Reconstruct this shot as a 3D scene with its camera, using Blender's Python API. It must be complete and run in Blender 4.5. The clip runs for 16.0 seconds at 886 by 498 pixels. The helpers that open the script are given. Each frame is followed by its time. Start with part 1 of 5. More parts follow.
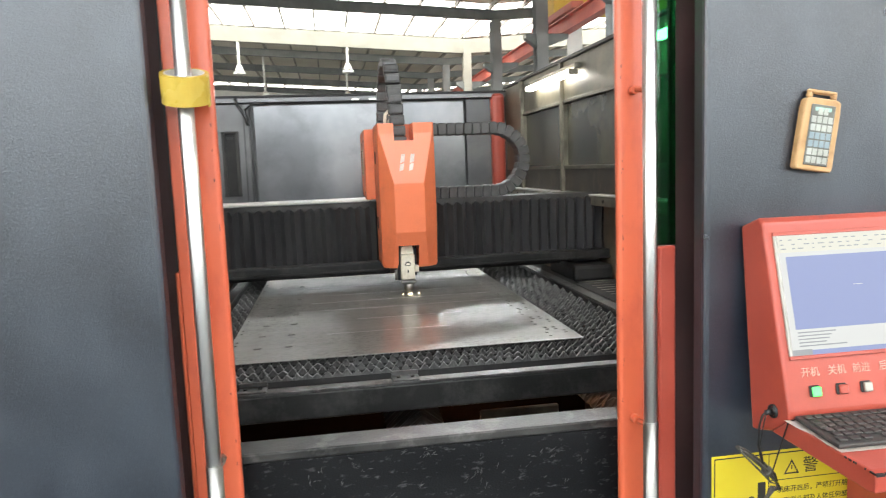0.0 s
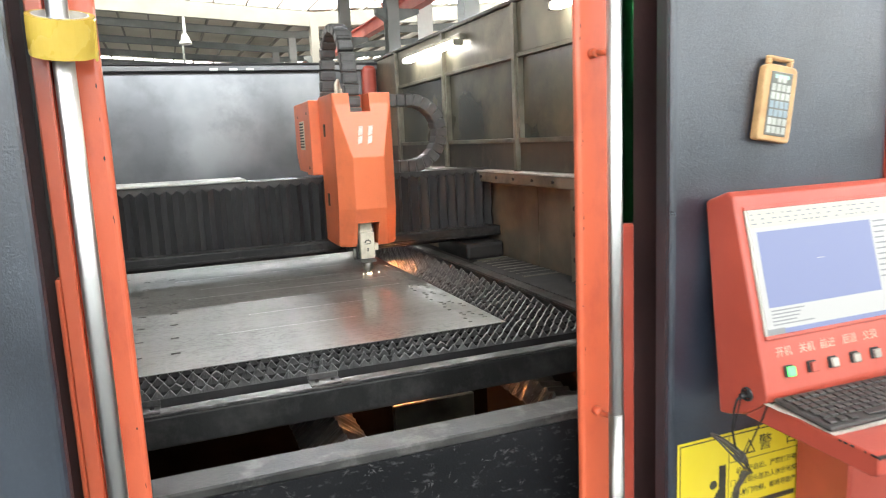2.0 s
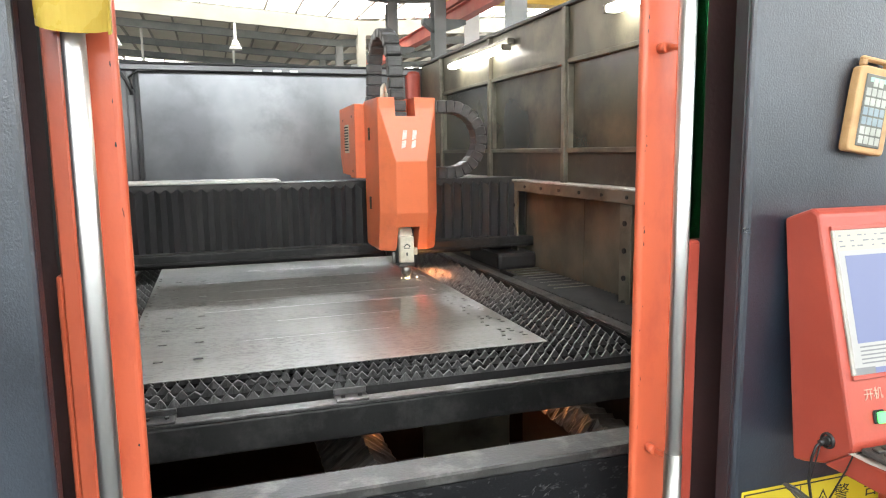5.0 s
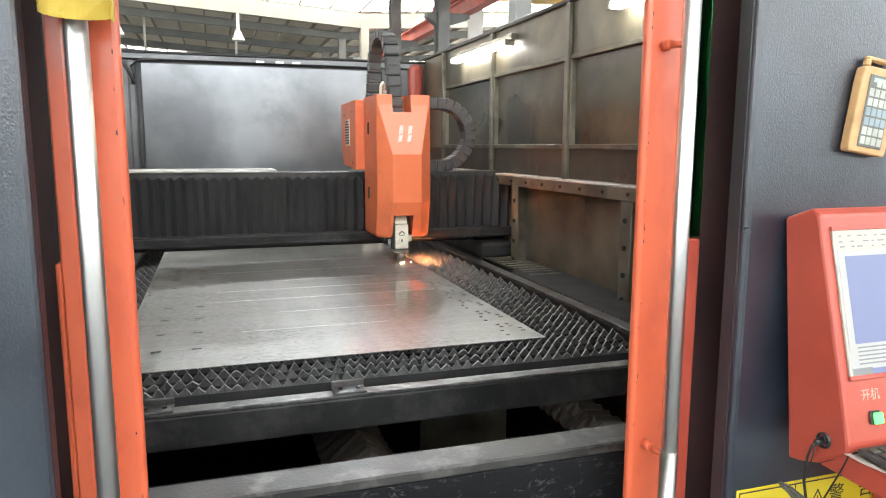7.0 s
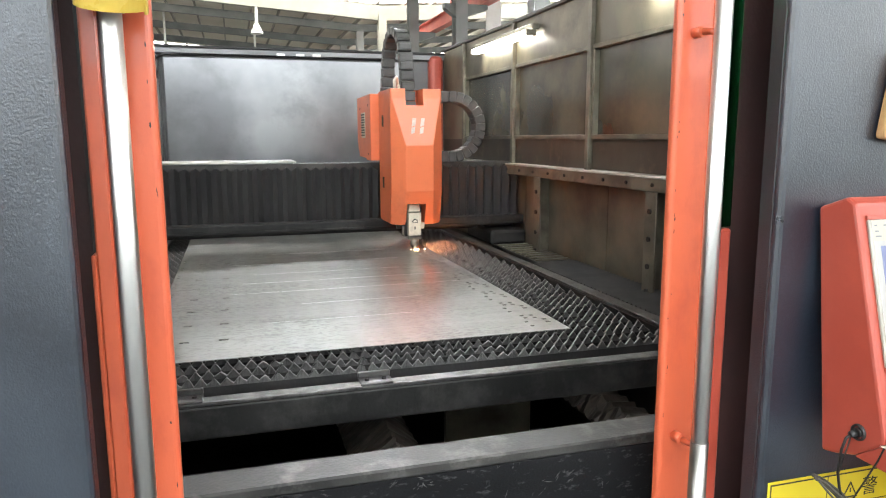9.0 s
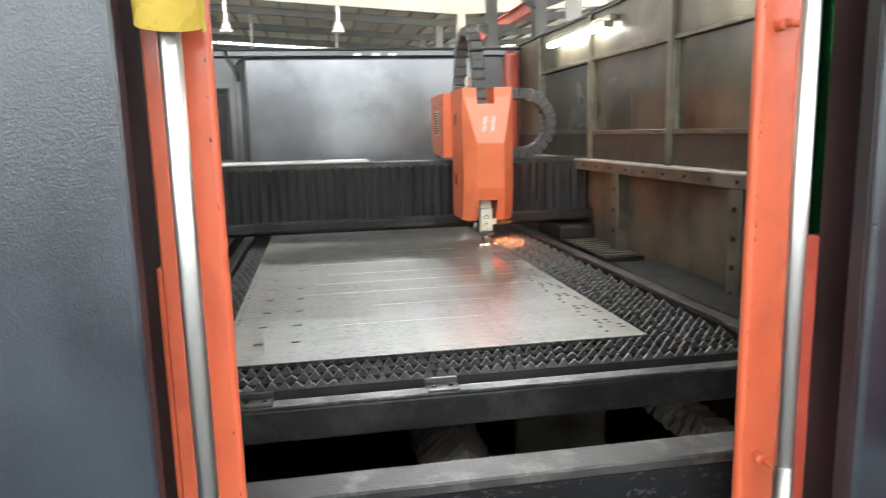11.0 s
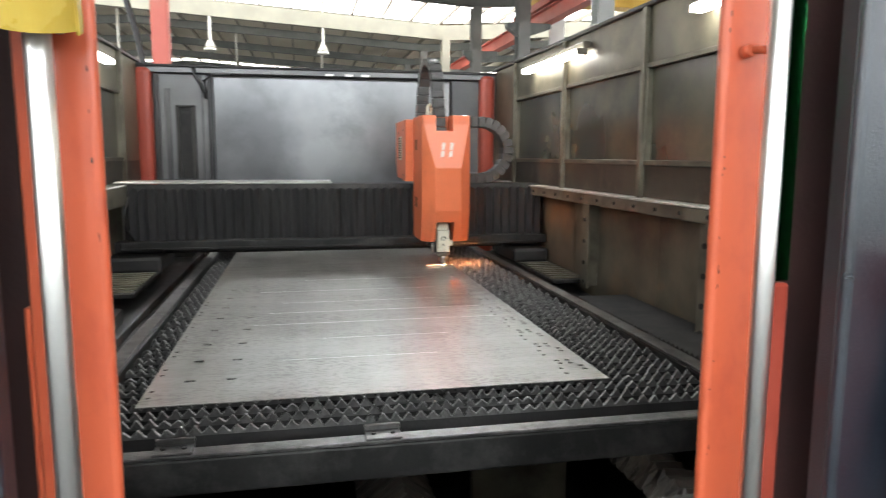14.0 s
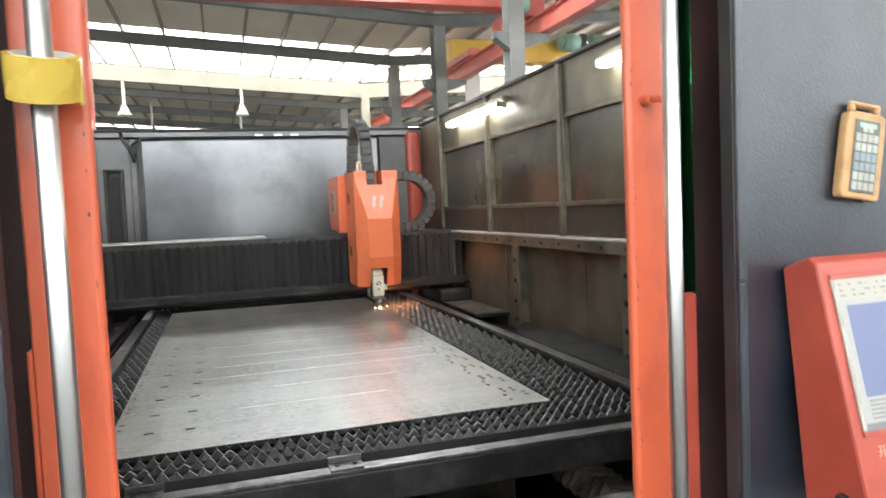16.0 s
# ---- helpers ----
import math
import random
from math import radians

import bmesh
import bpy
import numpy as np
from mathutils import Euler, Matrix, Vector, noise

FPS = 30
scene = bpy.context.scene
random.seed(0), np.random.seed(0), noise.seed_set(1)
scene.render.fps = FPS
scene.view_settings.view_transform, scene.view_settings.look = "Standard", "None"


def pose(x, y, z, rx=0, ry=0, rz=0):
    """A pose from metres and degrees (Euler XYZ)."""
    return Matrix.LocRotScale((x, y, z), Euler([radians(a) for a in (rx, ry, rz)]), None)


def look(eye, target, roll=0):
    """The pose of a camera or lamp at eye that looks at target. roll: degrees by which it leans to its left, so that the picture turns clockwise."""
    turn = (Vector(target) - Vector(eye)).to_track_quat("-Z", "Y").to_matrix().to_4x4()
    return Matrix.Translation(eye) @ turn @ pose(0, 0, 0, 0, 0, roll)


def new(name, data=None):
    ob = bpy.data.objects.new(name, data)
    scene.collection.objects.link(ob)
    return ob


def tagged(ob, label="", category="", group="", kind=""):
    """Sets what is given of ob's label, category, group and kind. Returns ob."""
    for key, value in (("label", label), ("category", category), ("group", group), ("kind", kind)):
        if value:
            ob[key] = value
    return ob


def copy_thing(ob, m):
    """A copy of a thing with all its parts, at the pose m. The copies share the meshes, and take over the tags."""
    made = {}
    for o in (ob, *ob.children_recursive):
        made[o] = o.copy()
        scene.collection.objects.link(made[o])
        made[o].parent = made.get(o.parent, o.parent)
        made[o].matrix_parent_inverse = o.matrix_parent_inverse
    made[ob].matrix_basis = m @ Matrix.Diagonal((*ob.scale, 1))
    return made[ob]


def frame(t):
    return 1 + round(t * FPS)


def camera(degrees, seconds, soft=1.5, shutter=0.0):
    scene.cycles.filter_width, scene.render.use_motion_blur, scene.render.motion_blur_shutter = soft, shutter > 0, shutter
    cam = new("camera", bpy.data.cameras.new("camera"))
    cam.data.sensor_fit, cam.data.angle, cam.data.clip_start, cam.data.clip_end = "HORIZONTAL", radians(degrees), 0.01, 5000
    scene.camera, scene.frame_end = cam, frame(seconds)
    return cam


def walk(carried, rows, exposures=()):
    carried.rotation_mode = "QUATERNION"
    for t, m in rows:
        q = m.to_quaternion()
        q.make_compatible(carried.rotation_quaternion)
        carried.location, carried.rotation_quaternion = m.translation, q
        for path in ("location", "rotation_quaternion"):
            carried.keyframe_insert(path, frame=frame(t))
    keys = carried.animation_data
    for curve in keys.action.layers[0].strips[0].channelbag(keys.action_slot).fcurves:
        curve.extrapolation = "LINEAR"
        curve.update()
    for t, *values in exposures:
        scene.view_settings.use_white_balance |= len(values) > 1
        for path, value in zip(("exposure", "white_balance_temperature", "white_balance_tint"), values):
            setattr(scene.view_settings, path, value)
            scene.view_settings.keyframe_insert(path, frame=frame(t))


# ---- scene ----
cam = camera(64.9, 16.0, soft=1.1, shutter=0.5)
PATH = [
    (0, (-0.238, -2.316, 1.468), (0.074, -0.354, 1.236), -2.2),
    (0.5, (-0.232, -2.298, 1.474), (0.148, -0.346, 1.259), -3.0),
    (1, (-0.242, -2.28, 1.473), (0.154, -0.337, 1.213), -2.6),
    (1.5, (-0.317, -2.191, 1.481), (0.29, -0.303, 1.222), -3.2),
    (2, (-0.383, -2.05, 1.467), (0.331, -0.208, 1.154), -2.6),
    (2.5, (-0.355, -1.918, 1.463), (0.272, -0.024, 1.326), -3.0),
    (3, (-0.339, -1.9, 1.45), (0.324, -0.032, 1.179), -2.5),
    (3.5, (-0.34, -1.915, 1.448), (0.291, -0.041, 1.149), -2.5),
    (4, (-0.342, -1.917, 1.449), (0.306, -0.044, 1.18), -1.7),
    (4.5, (-0.342, -1.918, 1.445), (0.281, -0.038, 1.172), -1.1),
    (7, (-0.342, -1.918, 1.442), (0.273, -0.037, 1.149), 0.2),
    (7.5, (-0.345, -1.921, 1.442), (0.226, -0.031, 1.127), -0.1),
    (8, (-0.354, -1.919, 1.439), (0.208, -0.028, 1.109), 0.0),
    (10.5, (-0.362, -1.893, 1.444), (0.195, 0.006, 1.154), -0.9),
    (11, (-0.32, -1.883, 1.463), (0.021, 0.06, 1.132), -1.4),
    (11.5, (-0.247, -1.856, 1.479), (-0.038, 0.099, 1.11), -0.1),
    (12, (-0.159, -1.808, 1.486), (0.162, 0.135, 1.139), 2.0),
    (12.5, (-0.141, -1.795, 1.488), (0.28, 0.147, 1.256), 0.0),
    (13, (-0.167, -1.782, 1.479), (0.25, 0.16, 1.244), -2.2),
    (13.5, (-0.205, -1.766, 1.475), (0.078, 0.196, 1.212), -1.4),
    (14, (-0.212, -1.763, 1.467), (0.184, 0.18, 1.202), 0.2),
    (14.5, (-0.21, -1.773, 1.468), (0.401, 0.108, 1.173), -2.0),
    (15, (-0.266, -1.839, 1.458), (0.395, 0.024, 1.152), -3.4),
    (15.5, (-0.274, -1.889, 1.454), (0.377, -0.014, 1.21), -4.5),
    (16, (-0.295, -1.899, 1.447), (0.307, 0.005, 1.329), -2.5),
]
walk(cam, [(t, look(eye, target, roll)) for t, eye, target, roll in PATH], [(0, -0.08), (1.5, -0.08), (2, 0.08), (2.5, -0.1), (3.5, 0), (8, 0.05), (12, 0), (12.5, 0), (13, -0.15), (13.5, -0.27), (14, -0.27), (14.5, -0.1), (15, -0.04), (16, -0.12)])

# ---- world and light ----
world = bpy.data.worlds.new("world")
scene.world = world
world.use_nodes = True
wn = world.node_tree
sky = wn.nodes.new("ShaderNodeTexSky")
sky.sky_type = "NISHITA"
sky.sun_disc = False
sky.sun_elevation, sky.sun_rotation = radians(55), radians(200)
wn.links.new(sky.outputs[0], wn.nodes["Background"].inputs[0])
wn.nodes["Background"].inputs[1].default_value = 0.12
sun = new("sun", bpy.data.lights.new("sun", "SUN"))
sun.data.energy, sun.data.angle, sun.data.color = 1.0, radians(10), (1, 0.96, 0.9)
sun.matrix_world = look((-5, -12, 30), (0, 0, 0))
SKYLIGHT = 12.5     # glow of the roof strips added behind the camera
TUBE = 25.0        # glow of the fluorescent tubes


# ---- materials ----
def nt(name):
    m = bpy.data.materials.new(name)
    m.use_nodes = True
    return m, m.node_tree, m.node_tree.nodes["Principled BSDF"]


def surf(name, a, b, rough=0.5, metal=0.0, scale=8.0, fine=120.0, bump=0.1, dirt=None, dirt_amt=0.5, dirt_scale=3.0,
         rough_var=0.15, stretch=(1, 1, 1), spec=0.5, coat=0.0, island=0.0, dirt_from=0.5, dirt_to=0.72):
    """Painted or bare surface: two tones at a large scale, fine grain in relief, and patches of dirt or wear."""
    m, t, p = nt(name)
    L = t.links.new
    tc = t.nodes.new("ShaderNodeTexCoord")
    mp = t.nodes.new("ShaderNodeMapping")
    mp.inputs["Scale"].default_value = stretch
    L(tc.outputs["Object"], mp.inputs[0])
    n1 = t.nodes.new("ShaderNodeTexNoise")
    n1.inputs["Scale"].default_value, n1.inputs["Detail"].default_value = scale, 5
    L(mp.outputs[0], n1.inputs["Vector"])
    r1 = t.nodes.new("ShaderNodeValToRGB")
    r1.color_ramp.elements[0].position, r1.color_ramp.elements[1].position = 0.35, 0.65
    r1.color_ramp.elements[0].color, r1.color_ramp.elements[1].color = (*a, 1), (*b, 1)
    L(n1.outputs["Fac"], r1.inputs[0])
    n2 = t.nodes.new("ShaderNodeTexNoise")
    n2.inputs["Scale"].default_value, n2.inputs["Detail"].default_value = fine, 3
    L(mp.outputs[0], n2.inputs["Vector"])
    col = r1.outputs[0]
    if dirt:
        n3 = t.nodes.new("ShaderNodeTexNoise")
        n3.inputs["Scale"].default_value, n3.inputs["Detail"].default_value, n3.inputs["Roughness"].default_value = dirt_scale, 8, 0.65
        L(mp.outputs[0], n3.inputs["Vector"])
        r3 = t.nodes.new("ShaderNodeMapRange")
        r3.inputs["From Min"].default_value, r3.inputs["From Max"].default_value = dirt_from, dirt_to
        r3.inputs["To Max"].default_value = dirt_amt
        L(n3.outputs["Fac"], r3.inputs["Value"])
        mx = t.nodes.new("ShaderNodeMixRGB")
        L(r3.outputs[0], mx.inputs[0])
        L(col, mx.inputs[1])
        mx.inputs[2].default_value = (*dirt, 1)
        col = mx.outputs[0]
    if island:
        oi = t.nodes.new("ShaderNodeObjectInfo")
        hs = t.nodes.new("ShaderNodeHueSaturation")
        mr0 = t.nodes.new("ShaderNodeMapRange")
        mr0.inputs["To Min"].default_value, mr0.inputs["To Max"].default_value = 1 - island, 1 + island
        L(oi.outputs["Random"], mr0.inputs["Value"])
        L(mr0.outputs[0], hs.inputs["Value"])
        L(col, hs.inputs["Color"])
        col = hs.outputs[0]
    L(col, p.inputs["Base Color"])
    mr = t.nodes.new("ShaderNodeMapRange")
    mr.inputs["To Min"].default_value, mr.inputs["To Max"].default_value = max(0.02, rough - rough_var), min(1, rough + rough_var)
    L(n1.outputs["Fac"], mr.inputs["Value"])
    L(mr.outputs[0], p.inputs["Roughness"])
    p.inputs["Metallic"].default_value = metal
    p.inputs["Specular IOR Level"].default_value = spec
    p.inputs["Coat Weight"].default_value = coat
    if bump:
        bp = t.nodes.new("ShaderNodeBump")
        bp.inputs["Strength"].default_value, bp.inputs["Distance"].default_value = bump, 0.004
        L(n2.outputs["Fac"], bp.inputs["Height"])
        L(bp.outputs[0], p.inputs["Normal"])
    return m


def glow(name, colour, strength, body=0.3):
    m, t, p = nt(name)
    p.inputs["Base Color"].default_value = (*[body * v for v in colour], 1)
    p.inputs["Emission Color"].default_value = (*colour, 1)
    p.inputs["Emission Strength"].default_value = strength
    p.inputs["Roughness"].default_value = 0.4
    return m


def glassy(name, colour, rough=0.05):
    m, t, p = nt(name)
    p.inputs["Base Color"].default_value = (*colour, 1)
    p.inputs["Roughness"].default_value = rough
    p.inputs["Transmission Weight"].default_value = 1.0
    p.inputs["IOR"].default_value = 1.45
    return m


M = {}
M["panel"] = surf("black_textured_paint", (0.0045, 0.0085, 0.0160), (0.0180, 0.0255, 0.0370), 0.30, 0, 7.0, 380, 0.22, (0.028, 0.038, 0.052), 0.6, 140, 0.06, (1, 1, 0.7), 0.85)
M["panel"].node_tree.nodes["Principled BSDF"].inputs["IOR"].default_value = 1.6
M["panel_edge"] = surf("black_edge_paint", (0.02, 0.022, 0.026), (0.03, 0.033, 0.038), 0.4, 0, 5, 300, 0.2)
M["red"] = surf("orange_red_paint", (0.33, 0.055, 0.035), (0.385, 0.069, 0.044), 0.36, 0, 4, 160, 0.05, (0.50, 0.085, 0.045), 0.25, 14, 0.08)
# Door red with the shade behind the front panels put into the colour.
M["shaded_red"] = surf("shaded_red_paint", (0.036, 0.019, 0.018), (0.058, 0.026, 0.024), 0.55, 0, 5, 120, 0.15, (0.03, 0.02, 0.02), 0.6, 6)
M["red_worn"] = surf("worn_red_paint", (0.50, 0.094, 0.040), (0.56, 0.112, 0.049), 0.36, 0, 3, 200, 0.06, (0.34, 0.055, 0.032), 0.5, 14, 0.1, (1, 1, 0.5), 0.5, 0.25)
M["head_red"] = surf("head_orange_paint", (0.70, 0.165, 0.068), (0.76, 0.19, 0.080), 0.36, 0, 3, 140, 0.04, (0.38, 0.10, 0.05), 0.35, 7, 0.08)
M["chrome"] = surf("polished_steel", (0.76, 0.76, 0.74), (0.88, 0.88, 0.86), 0.34, 1, 30, 300, 0.03, None, 0, 1, 0.06, (1, 1, 0.05))
M["steel_dull"] = surf("dull_steel", (0.24, 0.235, 0.22), (0.34, 0.33, 0.31), 0.38, 1, 14, 200, 0.1)
M["soot"] = surf("sooty_steel", (0.030, 0.029, 0.028), (0.060, 0.057, 0.053), 0.55, 0.35, 7, 90, 0.25, (0.11, 0.10, 0.09), 0.5, 4)
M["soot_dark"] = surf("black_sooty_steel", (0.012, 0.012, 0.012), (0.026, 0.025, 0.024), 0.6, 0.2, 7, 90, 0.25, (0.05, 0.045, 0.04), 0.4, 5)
M["frame"] = surf("scuffed_black_frame", (0.008, 0.008, 0.008), (0.016, 0.0158, 0.0155), 0.5, 0.0, 5, 120, 0.2, (0.09, 0.088, 0.083), 0.4, 7, 0.1, (1, 1, 1), 0.25)
M["frame_top"] = surf("rubbed_steel_edge", (0.040, 0.0395, 0.039), (0.115, 0.113, 0.108), 0.45, 0.3, 9, 150, 0.2, (0.025, 0.024, 0.023), 0.85, 16, 0.15, dirt_from=0.46, dirt_to=0.6)
M["ledge"] = surf("worn_dark_ledge", (0.014, 0.014, 0.0135), (0.046, 0.045, 0.042), 0.5, 0.2, 7, 150, 0.2, (0.15, 0.145, 0.135), 0.7, 8, 0.1, dirt_from=0.52, dirt_to=0.68)
M["wall"] = surf("smoked_grey_wall", (0.085, 0.077, 0.052), (0.22, 0.20, 0.140), 0.38, 0.25, 2.6, 130, 0.1, (0.035, 0.032, 0.025), 0.7, 1.7, 0.15, (1, 1, 1), 0.5, 0, 0, 0.5, 0.66)
M["wall_low"] = surf("rust_stained_wall", (0.060, 0.052, 0.040), (0.20, 0.172, 0.125), 0.40, 0.3, 3.0, 130, 0.15, (0.30, 0.17, 0.085), 0.6, 3.2)
M["rib"] = surf("grey_brown_angle", (0.11, 0.100, 0.076), (0.22, 0.205, 0.16), 0.42, 0.4, 6, 160, 0.15, (0.05, 0.043, 0.034), 0.7, 7)
M["wall_mid"] = surf("sooty_brown_sheet", (0.040, 0.035, 0.028), (0.085, 0.075, 0.058), 0.45, 0.2, 4.0, 130, 0.12, (0.20, 0.155, 0.11), 0.6, 5.5, 0.12, dirt_from=0.56, dirt_to=0.74)
M["bare_edge"] = surf("bare_rail_edge", (0.50, 0.49, 0.46), (0.70, 0.69, 0.65), 0.35, 0.2, 12, 160, 0.1, (0.16, 0.13, 0.10), 0.6, 9)
M["dark_pane"] = surf("smoke_dark_window", (0.036, 0.036, 0.026), (0.105, 0.098, 0.070), 0.22, 0.0, 2.0, 60, 0.02, (0.155, 0.135, 0.085), 0.7, 1.7, 0.1, (1, 1, 1), 0.6)
M["back_grey"] = surf("brushed_grey_panel", (0.18, 0.184, 0.192), (0.30, 0.305, 0.315), 0.30, 0.8, 1.9, 200, 0.0, (0.11, 0.11, 0.115), 0.5, 2.6, 0.02)
M["back_mid"] = surf("dull_grey_panel", (0.13, 0.13, 0.132), (0.21, 0.212, 0.214), 0.42, 0.5, 2.5, 160, 0.04, (0.09, 0.088, 0.084), 0.5, 2.2)
M["back_dark"] = surf("dark_grey_panel", (0.08, 0.08, 0.082), (0.13, 0.13, 0.13), 0.45, 0.3, 3, 150, 0.08, (0.18, 0.17, 0.155), 0.4, 3)
M["bellows"] = surf("black_rubber_cloth", (0.034, 0.034, 0.035), (0.050, 0.0495, 0.049), 0.33, 0, 10, 200, 0.1, (0.085, 0.082, 0.078), 0.25, 14, 0.03, (1, 1, 0.2))
M["tray"] = surf("bare_tray_steel", (0.26, 0.25, 0.22), (0.40, 0.38, 0.33), 0.4, 0.5, 6, 120, 0.1, (0.25, 0.22, 0.18), 0.6, 5)
M["chain"] = surf("grey_plastic", (0.055, 0.054, 0.052), (0.085, 0.083, 0.08), 0.45, 0, 20, 150, 0.08, None, 0, 1, 0.1, (1, 1, 1), 0.5, 0, 0.15)
M["white_metal"] = surf("cream_painted_block", (0.62, 0.57, 0.45), (0.74, 0.69, 0.56), 0.4, 0, 12, 200, 0.05, (0.3, 0.25, 0.18), 0.5, 20)
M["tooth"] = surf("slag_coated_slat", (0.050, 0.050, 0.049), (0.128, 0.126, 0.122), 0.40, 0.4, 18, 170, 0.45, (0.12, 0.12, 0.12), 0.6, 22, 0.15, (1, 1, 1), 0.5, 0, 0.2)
# Tooth rims: bare metal, with the edge highlight put into a lighter colour.
M["tooth_edge"] = surf("bright_tooth_edge", (0.070, 0.070, 0.068), (0.25, 0.247, 0.238), 0.30, 0.6, 30, 200, 0.25, (0.09, 0.087, 0.083), 0.8, 18, 0.12)
# Near-black colour carries the pit's deep shade against the slag's glow.
M["pit"] = surf("pit_black", (0.004, 0.004, 0.004), (0.009, 0.0085, 0.008), 0.85, 0, 6, 60, 0.3, None, 0, 1, 0.1, (1, 1, 1), 0.1)
M["rusty"] = surf("sooty_rusted_baffle", (0.032, 0.029, 0.027), (0.082, 0.070, 0.060), 0.44, 0.1, 14, 90, 0.4, (0.13, 0.095, 0.072), 0.6, 9)
M["concrete"] = surf("concrete_floor", (0.062, 0.062, 0.060), (0.095, 0.095, 0.092), 0.7, 0, 1.5, 60, 0.2, (0.12, 0.12, 0.11), 0.5, 2)
M["roof"] = surf("cream_roof_sheet", (0.78, 0.72, 0.60), (0.84, 0.79, 0.68), 0.6, 0, 0.4, 10, 0.0, (0.60, 0.55, 0.46), 0.4, 0.5)
M["beam"] = surf("green_grey_steelwork", (0.13, 0.14, 0.135), (0.19, 0.20, 0.19), 0.55, 0, 1.0, 20, 0.0, (0.25, 0.25, 0.23), 0.4, 2)
M["cream_beam"] = surf("cream_steelwork", (0.29, 0.285, 0.235), (0.35, 0.345, 0.29), 0.5, 0, 1.0, 20, 0.0, (0.4, 0.36, 0.27), 0.4, 2)
M["column"] = surf("pale_grey_steelwork", (0.21, 0.215, 0.205), (0.29, 0.295, 0.28), 0.5, 0, 1.0, 20, 0.0, (0.2, 0.2, 0.19), 0.4, 2)
M["hall_wall"] = surf("hall_wall_sheet", (0.50, 0.50, 0.47), (0.60, 0.60, 0.56), 0.7, 0, 0.6, 20, 0.0)
M["crane_red"] = surf("faded_red_steel", (0.55, 0.12, 0.09), (0.66, 0.18, 0.13), 0.5, 0, 2, 30, 0.0, (0.4, 0.2, 0.15), 0.4, 2)
M["crane_yellow"] = surf("crane_yellow", (0.70, 0.42, 0.05), (0.78, 0.50, 0.08), 0.5, 0, 2, 30, 0.0)
M["motor_green"] = surf("motor_green", (0.25, 0.45, 0.36), (0.32, 0.52, 0.42), 0.5, 0, 4, 40, 0.0)
M["purlin"] = surf("brown_grey_purlin", (0.22, 0.20, 0.16), (0.30, 0.27, 0.22), 0.6, 0, 1.0, 20, 0.0)
M["worn_white"] = surf("worn_white_print", (0.60, 0.46, 0.38), (0.74, 0.64, 0.56), 0.45, 0, 60, 100, 0.0, (0.6, 0.25, 0.14), 0.7, 70)
M["white_paint"] = surf("white_enamel", (0.76, 0.76, 0.72), (0.82, 0.82, 0.78), 0.4, 0, 4, 60, 0.0)
M["window_glow"] = glow("daylit_window", (0.90, 0.96, 1.0), 5.6)
M["side_window"] = glow("added_side_window", (0.97, 0.98, 0.96), 9.5)
M["apron"] = surf("scratched_black_paint", (0.005, 0.0052, 0.006), (0.010, 0.0102, 0.011), 0.6, 0, 4, 200, 0.2, (0.12, 0.12, 0.12), 0.6, 34, 0.1, (0.8, 1, 1.8), 0.15, dirt_from=0.57, dirt_to=0.72)
M["rubber"] = surf("black_rubber", (0.012, 0.012, 0.012), (0.022, 0.022, 0.022), 0.45, 0, 15, 120, 0.05)
M["cord"] = surf("dusty_cable", (0.045, 0.042, 0.036), (0.085, 0.080, 0.068), 0.5, 0, 30, 150, 0.05)
M["key"] = surf("black_key_plastic", (0.030, 0.027, 0.025), (0.050, 0.046, 0.042), 0.5, 0, 40, 300, 0.05)
M["orange_case"] = surf("orange_silicone", (0.42, 0.25, 0.105), (0.52, 0.32, 0.15), 0.55, 0, 15, 200, 0.08, (0.28, 0.14, 0.06), 0.6, 18)
M["keypad"] = surf("grey_keypad_film", (0.10, 0.10, 0.085), (0.14, 0.14, 0.12), 0.35, 0, 30, 100, 0.02)
M["key_white"] = surf("white_key_print", (0.30, 0.31, 0.27), (0.40, 0.41, 0.36), 0.4, 0, 30, 100, 0.02)
M["key_blue"] = surf("blue_key_print", (0.18, 0.24, 0.26), (0.24, 0.30, 0.32), 0.4, 0, 30, 100, 0.02)
M["yellow"] = surf("yellow_sign_film", (0.62, 0.49, 0.025), (0.70, 0.56, 0.035), 0.35, 0, 6, 100, 0.02, (0.6, 0.45, 0.05), 0.3, 7)
M["paper"] = surf("creased_white_paper", (0.66, 0.60, 0.54), (0.76, 0.71, 0.65), 0.7, 0, 30, 120, 0.1, (0.5, 0.36, 0.28), 0.4, 25)
M["ink"] = surf("black_ink", (0.02, 0.02, 0.015), (0.04, 0.04, 0.03), 0.5, 0, 20, 100, 0.0)
M["pale_ink"] = surf("pale_print", (0.53, 0.28, 0.21), (0.63, 0.36, 0.28), 0.5, 0, 20, 100, 0.0)
M["tape"] = surf("amber_tape", (0.46, 0.32, 0.045), (0.55, 0.40, 0.075), 0.25, 0, 9, 60, 0.05, (0.5, 0.3, 0.03), 0.4, 12)
M["tape_core"] = surf("grey_card_core", (0.30, 0.28, 0.24), (0.42, 0.40, 0.35), 0.6, 0, 20, 120, 0.2)
M["screen_blue"] = glow("screen_drawing_area", (0.27, 0.32, 0.56), 1.0, 0.05)
M["screen_white"] = glow("screen_window", (0.80, 0.81, 0.78), 0.85, 0.05)
M["screen_cream"] = glow("screen_toolbar", (0.86, 0.84, 0.72), 0.85, 0.05)
M["screen_grey"] = glow("screen_text", (0.42, 0.44, 0.45), 0.8, 0.05)
